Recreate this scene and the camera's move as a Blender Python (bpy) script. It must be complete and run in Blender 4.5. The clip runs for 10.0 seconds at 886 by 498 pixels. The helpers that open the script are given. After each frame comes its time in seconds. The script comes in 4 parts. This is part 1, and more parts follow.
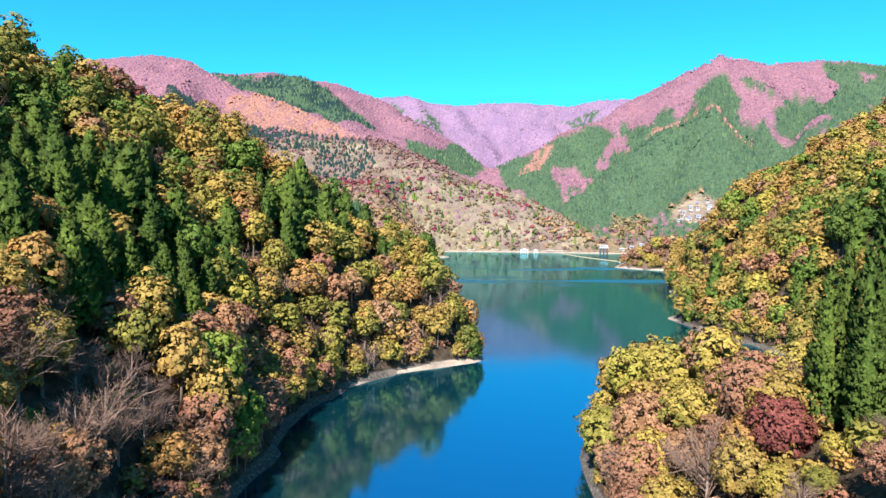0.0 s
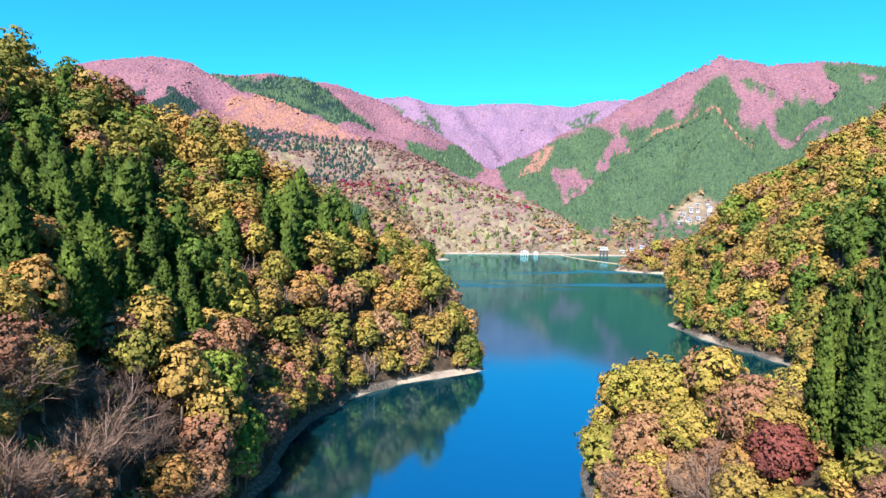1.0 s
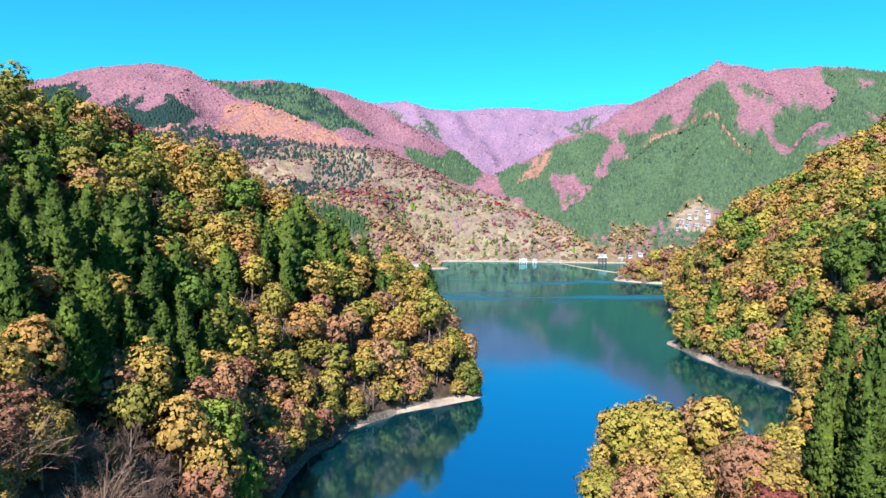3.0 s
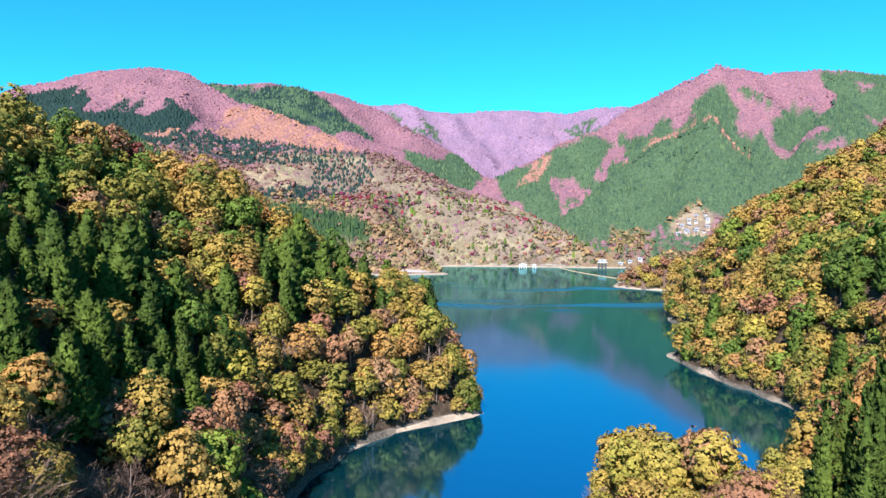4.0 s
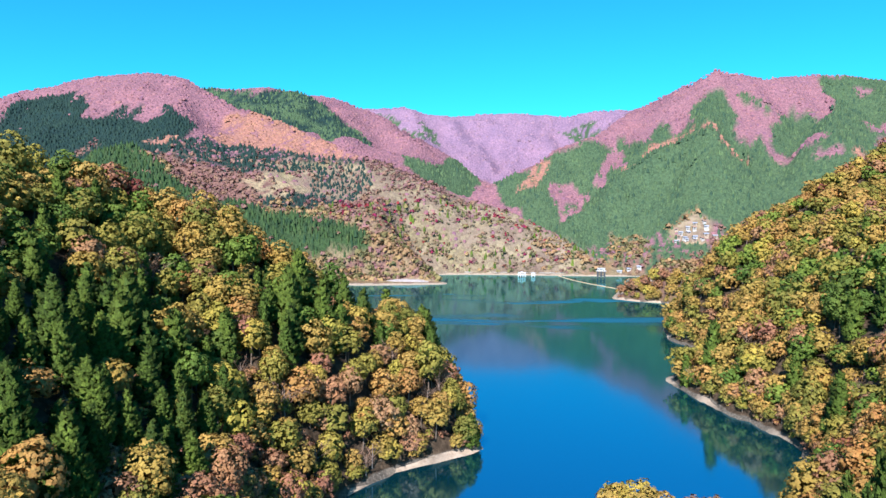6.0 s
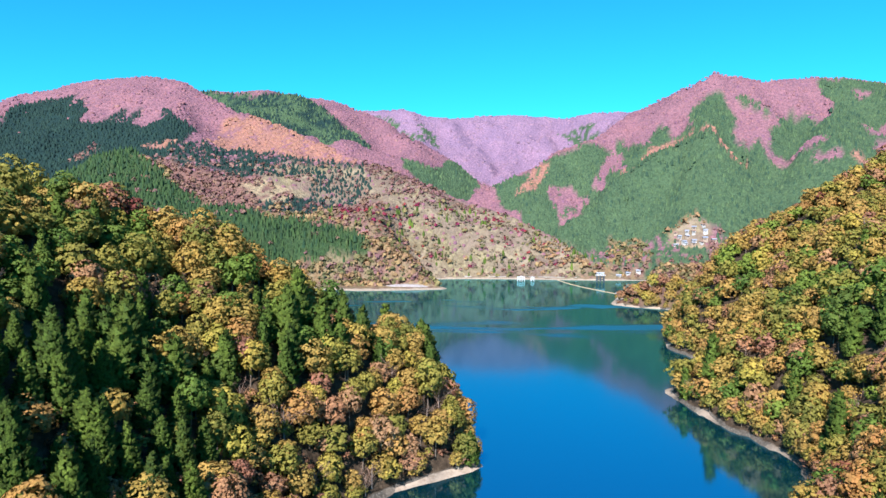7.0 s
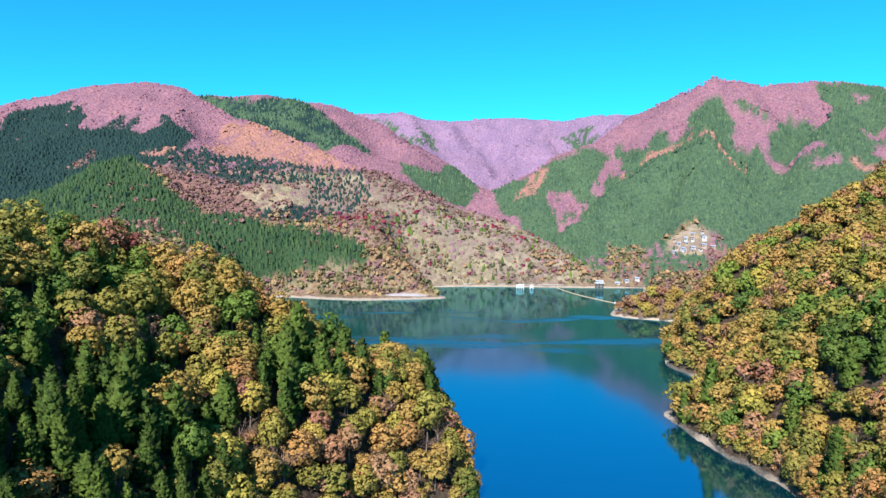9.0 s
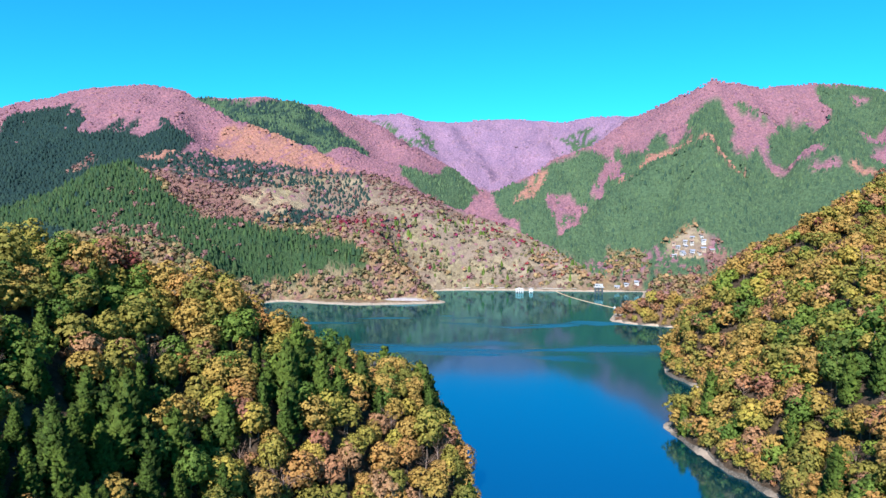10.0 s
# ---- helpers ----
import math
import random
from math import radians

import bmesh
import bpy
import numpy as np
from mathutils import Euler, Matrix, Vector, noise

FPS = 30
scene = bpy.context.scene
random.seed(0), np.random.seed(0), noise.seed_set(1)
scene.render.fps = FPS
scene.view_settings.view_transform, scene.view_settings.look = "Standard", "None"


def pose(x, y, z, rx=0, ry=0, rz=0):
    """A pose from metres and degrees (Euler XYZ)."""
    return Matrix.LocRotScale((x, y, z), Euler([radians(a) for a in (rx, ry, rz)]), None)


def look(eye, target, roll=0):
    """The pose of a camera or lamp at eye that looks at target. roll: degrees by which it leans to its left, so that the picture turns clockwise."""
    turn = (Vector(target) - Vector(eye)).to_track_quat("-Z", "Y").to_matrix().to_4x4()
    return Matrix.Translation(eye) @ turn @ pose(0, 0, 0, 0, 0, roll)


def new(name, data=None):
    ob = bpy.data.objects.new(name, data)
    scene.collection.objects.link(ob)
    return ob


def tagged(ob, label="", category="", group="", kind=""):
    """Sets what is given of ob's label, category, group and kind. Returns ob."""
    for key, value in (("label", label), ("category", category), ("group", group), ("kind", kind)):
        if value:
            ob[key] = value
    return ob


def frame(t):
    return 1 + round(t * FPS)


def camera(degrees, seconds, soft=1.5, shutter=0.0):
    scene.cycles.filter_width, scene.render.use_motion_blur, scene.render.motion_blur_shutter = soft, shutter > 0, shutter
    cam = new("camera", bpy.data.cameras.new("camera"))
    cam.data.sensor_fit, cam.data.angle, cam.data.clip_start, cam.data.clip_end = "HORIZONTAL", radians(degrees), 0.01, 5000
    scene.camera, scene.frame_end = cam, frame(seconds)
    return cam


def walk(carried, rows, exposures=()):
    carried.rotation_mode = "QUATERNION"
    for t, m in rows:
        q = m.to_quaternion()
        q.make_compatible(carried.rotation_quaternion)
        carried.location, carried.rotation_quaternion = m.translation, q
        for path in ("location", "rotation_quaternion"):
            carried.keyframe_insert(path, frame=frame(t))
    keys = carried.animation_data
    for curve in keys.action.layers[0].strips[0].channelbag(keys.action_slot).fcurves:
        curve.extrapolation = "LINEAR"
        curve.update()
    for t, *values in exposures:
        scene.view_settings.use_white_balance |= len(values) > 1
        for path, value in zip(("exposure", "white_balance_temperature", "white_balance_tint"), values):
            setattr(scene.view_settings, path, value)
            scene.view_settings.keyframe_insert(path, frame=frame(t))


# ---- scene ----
cam = camera(67.4, 10.0, soft=1.5)
PATH = [
    (0, (0.728, -0.897, 56.42), (0.617, 1.097, 56.316), 0.6),
    (0.5, (0.678, -0.805, 58.312), (0.568, 1.189, 58.207), 0.6),
    (1, (0.607, -0.761, 60.455), (0.496, 1.233, 60.349), 0.6),
    (1.5, (0.536, -0.807, 62.747), (0.427, 1.187, 62.64), 0.6),
    (2, (0.559, -0.615, 64.899), (0.451, 1.38, 64.793), 0.6),
    (2.5, (0.565, -0.412, 67.453), (0.457, 1.582, 67.349), 0.5),
    (4, (0.607, -0.111, 76.764), (0.5, 1.884, 76.664), 0.4),
    (4.5, (0.568, 0.037, 80.339), (0.461, 2.032, 80.239), 0.4),
    (5, (0.398, 0.238, 83.925), (0.294, 2.233, 83.824), 0.4),
    (5.5, (0.288, 0.519, 87.615), (0.184, 2.514, 87.512), 0.4),
    (7, (0.184, 1.073, 98.224), (0.083, 3.068, 98.119), 0.3),
    (7.5, (0.251, 1.159, 101.782), (0.15, 3.153, 101.676), 0.3),
    (8, (0.095, 1.304, 105.382), (-0.004, 3.299, 105.275), 0.2),
    (8.5, (0.073, 1.441, 109.053), (-0.025, 3.436, 108.945), 0.2),
    (9, (0.068, 1.503, 112.015), (-0.03, 3.497, 111.906), 0.2),
    (9.5, (-0.129, 1.769, 116.066), (-0.226, 3.764, 115.954), 0.2),
    (10, (-0.136, 1.872, 119.266), (-0.232, 3.866, 119.154), 0.2),
]
walk(cam, [(t, look(eye, target, roll)) for t, eye, target, roll in PATH], [(0, 1.27, 6020, 18), (2.5, 1.21, 5980, 18), (5, 1.12, 5900, 18), (7.5, 1.03, 5850, 17), (10, 0.97, 5800, 17)])

# ---- world, sun ----
SUN_EL, SUN_AZ = 41.0, 196.0          # height and compass bearing of the sun, degrees (y is north)
sun = new("sun", bpy.data.lights.new("sun", "SUN"))
sun.data.energy, sun.data.angle, sun.data.color = 5.0, radians(0.53), (1.0, 0.945, 0.84)
sx, sy = math.sin(radians(SUN_AZ)) * math.cos(radians(SUN_EL)), math.cos(radians(SUN_AZ)) * math.cos(radians(SUN_EL))
sun.matrix_world = look((200 * sx, 200 * sy, 600), (0, 0, 600 - 200 * math.sin(radians(SUN_EL))))

world = bpy.data.worlds.new("sky")
scene.world = world
world.use_nodes = True
wt = world.node_tree
sky = wt.nodes.new("ShaderNodeTexSky")
sky.sky_type, sky.sun_disc = "NISHITA", False
sky.sun_elevation, sky.sun_rotation = radians(SUN_EL), radians(SUN_AZ)
sky.altitude, sky.air_density, sky.dust_density, sky.ozone_density = 600.0, 1.0, 0.25, 1.6
tint = wt.nodes.new("ShaderNodeMix")
tint.data_type, tint.blend_type = "RGBA", "MULTIPLY"
tint.inputs["Factor"].default_value = 1.0
tint.inputs["B"].default_value = (0.15, 1.16, 1.33, 1)
wt.links.new(sky.outputs[0], tint.inputs["A"])
wt.links.new(tint.outputs["Result"], wt.nodes["Background"].inputs[0])
wt.nodes["Background"].inputs[1].default_value = 0.072


# ---- materials ----
def material(name, rough=0.8, spec=0.3):
    m = bpy.data.materials.new(name)
    m.use_nodes = True
    b = m.node_tree.nodes["Principled BSDF"]
    b.inputs["Roughness"].default_value = rough
    b.inputs["Specular IOR Level"].default_value = spec
    return m, m.node_tree, b


def node(t, kind, **values):
    n = t.nodes.new("ShaderNode" + kind)
    for key, value in values.items():
        n.inputs[key].default_value = value
    return n


def ramp(t, source, colours, smooth=True):
    r = t.nodes.new("ShaderNodeValToRGB")
    r.color_ramp.interpolation = "LINEAR" if smooth else "CONSTANT"
    while len(r.color_ramp.elements) < len(colours):
        r.color_ramp.elements.new(0.5)
    for e, (at, c) in zip(r.color_ramp.elements, colours):
        e.position, e.color = at, (*c, 1)
    t.links.new(source, r.inputs[0])
    return r.outputs[0]


def blend(t, kind, factor, a, b):
    n = t.nodes.new("ShaderNodeMix")
    n.data_type, n.blend_type = "RGBA", kind
    for slot, v in (("Factor", factor), ("A", a), ("B", b)):
        if isinstance(v, (int, float)):
            n.inputs[slot].default_value = v
        elif isinstance(v, tuple):
            n.inputs[slot].default_value = (*v, 1)
        else:
            t.links.new(v, n.inputs[slot])
    return n.outputs["Result"]


def noise_of(t, scale, detail=4.0, rough=0.55, stretch=None, warp=0.0):
    pos = t.nodes.new("ShaderNodeNewGeometry").outputs["Position"]
    if stretch:
        mp = t.nodes.new("ShaderNodeMapping")
        mp.inputs["Scale"].default_value = stretch
        t.links.new(pos, mp.inputs[0])
        pos = mp.outputs[0]
    n = node(t, "TexNoise", Scale=scale, Detail=detail, Roughness=rough, Distortion=warp)
    t.links.new(pos, n.inputs["Vector"])
    return n.outputs["Fac"]


def bump(t, b, height, strength, distance):
    n = node(t, "Bump", Strength=strength, Distance=distance)
    t.links.new(height, n.inputs["Height"])
    t.links.new(n.outputs[0], b.inputs["Normal"])


def foliage(name, colours, spread=0.25, glow=0.25, per_tree=True, cut=0.0, grain=2.2, relief=1.0, own=0.3):
    """Leaves: one hue a tree out of the colours, each clump a little lighter or darker, light passing through."""
    m, t, b = material(name, 0.75, 0.12)
    info = t.nodes.new("ShaderNodeObjectInfo").outputs["Random"]
    isle = t.nodes.new("ShaderNodeNewGeometry").outputs["Random Per Island"]
    if per_tree:
        mixed = node(t, "Math")
        mixed.operation = "MULTIPLY_ADD"
        t.links.new(isle, mixed.inputs[0])
        mixed.inputs[1].default_value = own
        t.links.new(info, mixed.inputs[2])
        wrapped = node(t, "Math")
        wrapped.operation = "DIVIDE"
        t.links.new(mixed.outputs[0], wrapped.inputs[0])
        wrapped.inputs[1].default_value = 1.0 + own
        source = wrapped.outputs[0]
    else:
        own_hue = t.nodes.new("ShaderNodeAttribute")
        own_hue.attribute_name = "tree_hue"
        mixed = node(t, "Math")
        mixed.operation = "MULTIPLY_ADD"
        t.links.new(isle, mixed.inputs[0])
        mixed.inputs[1].default_value = own
        scaled = node(t, "Math")
        scaled.operation = "MULTIPLY"
        t.links.new(own_hue.outputs["Fac"], scaled.inputs[0])
        scaled.inputs[1].default_value = 1.0 - own
        t.links.new(scaled.outputs[0], mixed.inputs[2])
        source = mixed.outputs[0]
    steps = [(i / max(1, len(colours) - 1), c) for i, c in enumerate(colours)]
    hue = ramp(t, source, steps)
    light = ramp(t, isle, [(0, (1 - spread,) * 3), (1, (1 + spread * 0.6,) * 3)])
    patchy = ramp(t, noise_of(t, 0.09, 3), [(0.3, (0.82, 0.84, 0.86)), (0.7, (1.12, 1.08, 1.0))])
    mottle = ramp(t, noise_of(t, grain * 0.8, 3, 0.7), [(0.34, (0.66, 0.68, 0.70)), (0.62, (1.14, 1.12, 1.08))])
    c = blend(t, "MULTIPLY", 1.0, blend(t, "MULTIPLY", 1.0, blend(t, "MULTIPLY", 1.0, hue, light), patchy), mottle)
    t.links.new(c, b.inputs["Base Color"])
    bump(t, b, noise_of(t, grain, 3, 0.7), relief, 1.0 / grain)
    tr = t.nodes.new("ShaderNodeBsdfTranslucent")
    t.links.new(c, tr.inputs[0])
    mx = node(t, "MixShader", Fac=glow)
    t.links.new(b.outputs[0], mx.inputs[1])
    t.links.new(tr.outputs[0], mx.inputs[2])
    last = mx.outputs[0]
    if cut:
        # gaps between the leaves of a clump
        gap = ramp(t, noise_of(t, grain * 1.6, 2, 0.6), [(cut - 0.03, (0.0,) * 3), (cut + 0.03, (1.0,) * 3)])
        see = t.nodes.new("ShaderNodeBsdfTransparent")
        holes = t.nodes.new("ShaderNodeMixShader")
        t.links.new(gap, holes.inputs[0])
        t.links.new(see.outputs[0], holes.inputs[1])
        t.links.new(last, holes.inputs[2])
        last = holes.outputs[0]
    t.links.new(last, t.nodes["Material Output"].inputs[0])
    return m


YELLOW = [(0.35, 0.262, 0.048), (0.40, 0.295, 0.058), (0.30, 0.262, 0.045), (0.41, 0.275, 0.066)]
OCHRE = [(0.36, 0.218, 0.055), (0.31, 0.218, 0.050), (0.39, 0.245, 0.066), (0.37, 0.168, 0.058)]
RUSSET = [(0.31, 0.135, 0.072), (0.36, 0.200, 0.095), (0.25, 0.105, 0.070), (0.38, 0.230, 0.110)]
OLIVE = [(0.20, 0.176, 0.036), (0.27, 0.230, 0.045), (0.150, 0.152, 0.032), (0.32, 0.246, 0.052)]
GREEN = [(0.065, 0.115, 0.023), (0.09, 0.145, 0.025), (0.13, 0.185, 0.030), (0.075, 0.110, 0.026)]
LIME = [(0.20, 0.25, 0.038), (0.155, 0.21, 0.034)]
CEDAR = [(0.050, 0.086, 0.017), (0.076, 0.124, 0.020), (0.112, 0.164, 0.025), (0.038, 0.068, 0.018)]
TWIG = [(0.27, 0.165, 0.120), (0.34, 0.225, 0.165), (0.22, 0.140, 0.110)]
# FAROCHRE, FAROLIVE: greyed from OCHRE and OLIVE, distance haze put into the colour
FAROCHRE = [(0.33, 0.215, 0.105), (0.30, 0.175, 0.095), (0.36, 0.24, 0.115), (0.26, 0.175, 0.080)]
FAROLIVE = [(0.13, 0.13, 0.055), (0.25, 0.20, 0.085), (0.10, 0.11, 0.050), (0.30, 0.22, 0.10)]
SCRUB = [(0.13, 0.085, 0.07), (0.26, 0.19, 0.13), (0.10, 0.10, 0.055), (0.28, 0.17, 0.14), (0.19, 0.165, 0.08), (0.20, 0.06, 0.09)]
FARRUSSET = [(0.24, 0.140, 0.110), (0.23, 0.112, 0.120), (0.28, 0.175, 0.115), (0.19, 0.095, 0.100)]
MAPLE = [(0.22, 0.070, 0.045), (0.19, 0.055, 0.045), (0.26, 0.100, 0.050)]
RED = [(0.30, 0.022, 0.045), (0.22, 0.022, 0.085), (0.36, 0.05, 0.045), (0.17, 0.03, 0.07)]
# mountain stands down to HILLPLANT: blue raised in the colour to imitate distance haze
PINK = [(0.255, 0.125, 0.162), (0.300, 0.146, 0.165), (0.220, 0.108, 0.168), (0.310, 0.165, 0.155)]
HAZEPINK = [(0.280, 0.178, 0.262), (0.305, 0.195, 0.268), (0.260, 0.165, 0.258)]
SHOULDER = [(0.34, 0.170, 0.130), (0.38, 0.195, 0.135), (0.29, 0.140, 0.125)]
PLANT = [(0.034, 0.074, 0.031), (0.054, 0.100, 0.034), (0.026, 0.060, 0.031), (0.072, 0.104, 0.036)]
DARKPLANT = [(0.017, 0.042, 0.040), (0.024, 0.052, 0.042), (0.014, 0.035, 0.038)]
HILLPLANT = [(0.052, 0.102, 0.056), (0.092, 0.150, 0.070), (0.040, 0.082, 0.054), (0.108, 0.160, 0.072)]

LEAF = {k: foliage(k + "_leaves", c, spread=0.20, glow=0.08, grain=3.0, relief=0.4, own=0.18) for k, c in dict(yellow=YELLOW, ochre=OCHRE, russet=RUSSET, olive=OLIVE, green=GREEN, lime=LIME, red=MAPLE).items()}
FINE = {k: foliage(k + "_fine_leaves", c, spread=0.20, glow=0.05, cut=0.38, grain=4.5, relief=0.4, own=0.18) for k, c in dict(yellow=YELLOW, ochre=OCHRE, russet=RUSSET, olive=OLIVE, green=GREEN, lime=LIME, red=MAPLE).items()}
LEAF["tall"] = foliage("tall_cedar_sprays", [(0.054, 0.092, 0.017), (0.078, 0.122, 0.020), (0.108, 0.150, 0.024), (0.044, 0.078, 0.016)], 0.35, 0.08, grain=3.0, own=0.6)
LEAF["cedar"] = foliage("cedar_sprays", CEDAR, 0.35, 0.08, grain=3.0, own=0.45)
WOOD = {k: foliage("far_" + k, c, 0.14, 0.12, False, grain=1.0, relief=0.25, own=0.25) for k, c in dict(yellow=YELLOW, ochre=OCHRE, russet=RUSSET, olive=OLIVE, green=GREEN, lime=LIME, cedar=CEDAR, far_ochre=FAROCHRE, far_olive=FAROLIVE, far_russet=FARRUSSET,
        red=RED, shoulder=SHOULDER, pink=PINK, farpink=HAZEPINK, plant=PLANT, darkplant=DARKPLANT, hillplant=HILLPLANT, twig=TWIG, scrub=SCRUB).items()}


def plain(name, colours, rough, scale, relief=0.0, spec=0.3):
    m, t, b = material(name, rough, spec)
    n = noise_of(t, scale, 6, 0.6)
    t.links.new(ramp(t, n, [(0.25 + 0.5 * i / max(1, len(colours) - 1), c) for i, c in enumerate(colours)]), b.inputs["Base Color"])
    if relief:
        bump(t, b, noise_of(t, scale * 3, 5), 0.6, relief)
    return m


BARK = plain("bark", [(0.10, 0.075, 0.055), (0.20, 0.15, 0.11)], 0.9, 2.0, 0.05)
PALEBARK = plain("pale_bark", [(0.20, 0.15, 0.12), (0.34, 0.26, 0.21)], 0.85, 2.0, 0.03)
TWIGS = foliage("twigs", TWIG, 0.3, 0.1)
CONCRETE = plain("concrete", [(0.33, 0.31, 0.29), (0.48, 0.46, 0.43)], 0.85, 0.6, 0.02)
DARKSTEEL = plain("dark_painted_steel", [(0.03, 0.035, 0.04), (0.06, 0.065, 0.07)], 0.5, 1.0)
WHITEWALL = plain("white_render", [(0.50, 0.49, 0.48), (0.62, 0.61, 0.60)], 0.8, 0.5)
GREYROOF = plain("grey_roof", [(0.22, 0.23, 0.26), (0.36, 0.36, 0.40)], 0.6, 0.8)
FLOAT = plain("weathered_float", [(0.50, 0.30, 0.16), (0.62, 0.42, 0.26)], 0.6, 1.0)


def ground_material():
    """Leaf litter and bare soil; pale sand in the strip that the lake's level lays bare; dry grass on the open slope."""
    m, t, b = material("forest_floor", 0.95, 0.1)
    litter = ramp(t, noise_of(t, 0.35, 8, 0.65), [(0.30, (0.022, 0.016, 0.011)), (0.5, (0.055, 0.038, 0.025)), (0.72, (0.12, 0.085, 0.055))])
    grass = ramp(t, noise_of(t, 0.045, 8, 0.72), [(0.30, (0.125, 0.082, 0.066)), (0.43, (0.245, 0.182, 0.128)), (0.50, (0.170, 0.124, 0.090)), (0.57, (0.265, 0.208, 0.130)), (0.68, (0.290, 0.206, 0.164))])
    sand = ramp(t, noise_of(t, 0.5, 8, 0.7), [(0.3, (0.27, 0.20, 0.14)), (0.6, (0.42, 0.33, 0.25)), (0.8, (0.52, 0.43, 0.34))])
    pos = t.nodes.new("ShaderNodeNewGeometry").outputs["Position"]
    sep = t.nodes.new("ShaderNodeSeparateXYZ")
    t.links.new(pos, sep.inputs[0])
    cover = t.nodes.new("ShaderNodeAttribute")
    cover.attribute_name = "undergrowth"
    woods = blend(t, "MULTIPLY", 1.0, cover.outputs["Color"], blend(t, "MULTIPLY", 1.0, ramp(t, noise_of(t, 0.22, 5, 0.7), [(0.34, (0.50, 0.52, 0.56)), (0.62, (1.12, 1.08, 1.05))]), ramp(t, noise_of(t, 0.015, 4, 0.6), [(0.3, (0.84, 0.86, 0.90)), (0.7, (1.12, 1.08, 1.04))])))
    grass = blend(t, "MULTIPLY", 1.0, grass, ramp(t, noise_of(t, 0.012, 5, 0.6), [(0.35, (0.80, 0.76, 0.80)), (0.5, (1.0,) * 3), (0.65, (1.02, 1.08, 0.86))]))
    far = node(t, "MapRange", **{"From Min": 640.0, "From Max": 760.0})
    t.links.new(sep.outputs["Y"], far.inputs[0])
    open_slope = None
    for cx, cy, rx, ry in ((20, 1055, 175, 75), (-190, 1085, 120, 45), (-318, 1078, 50, 40), (345, 1092, 36, 22)):
        mp = t.nodes.new("ShaderNodeMapping")
        mp.inputs["Location"].default_value = (-cx / rx, -cy / ry, 0)
        mp.inputs["Scale"].default_value = (1 / rx, 1 / ry, 0)
        t.links.new(pos, mp.inputs[0])
        g = t.nodes.new("ShaderNodeVectorMath")
        g.operation = "LENGTH"
        t.links.new(mp.outputs[0], g.inputs[0])
        r = node(t, "MapRange", **{"From Min": 1.1, "From Max": 0.8})
        t.links.new(g.outputs["Value"], r.inputs[0])
        if open_slope is None:
            open_slope = r.outputs[0]
        else:
            mx = node(t, "Math")
            mx.operation = "MAXIMUM"
            t.links.new(open_slope, mx.inputs[0])
            t.links.new(r.outputs[0], mx.inputs[1])
            open_slope = mx.outputs[0]
    woods = blend(t, "MIX", open_slope, woods, grass)
    wob = node(t, "Math")
    wob.operation = "MULTIPLY_ADD"
    t.links.new(noise_of(t, 0.08, 4), wob.inputs[0])
    wob.inputs[1].default_value = -3.0
    t.links.new(sep.outputs["Z"], wob.inputs[2])
    low = node(t, "MapRange", **{"From Min": 0.4, "From Max": 0.0})
    t.links.new(wob.outputs[0], low.inputs[0])
    # bank rock, its colour darkened to carry the shade of overhanging trees
    rock = ramp(t, noise_of(t, 1.2, 7, 0.7), [(0.3, (0.04, 0.034, 0.028)), (0.55, (0.11, 0.093, 0.075)), (0.75, (0.30, 0.26, 0.22))])
    tilt = t.nodes.new("ShaderNodeSeparateXYZ")
    t.links.new(t.nodes.new("ShaderNodeNewGeometry").outputs["True Normal"], tilt.inputs[0])
    flat = node(t, "MapRange", **{"From Min": 0.80, "From Max": 0.92})
    t.links.new(tilt.outputs["Z"], flat.inputs[0])
    sand = blend(t, "MIX", flat.outputs[0], rock, blend(t, "MIX", cover.outputs["Alpha"], rock, sand))
    c = blend(t, "MIX", low.outputs[0], blend(t, "MIX", far.outputs[0], litter, woods), sand)
    t.links.new(c, b.inputs["Base Color"])
    lumps = node(t, "Math")
    lumps.operation = "MULTIPLY"
    t.links.new(far.outputs[0], lumps.inputs[0])
    t.links.new(noise_of(t, 0.2, 4, 0.65), lumps.inputs[1])
    both = node(t, "Math")
    both.operation = "MULTIPLY_ADD"
    t.links.new(lumps.outputs[0], both.inputs[0])
    both.inputs[1].default_value = 9.0
    t.links.new(noise_of(t, 0.9, 6), both.inputs[2])
    bump(t, b, both.outputs[0], 0.8, 0.5)
    return m


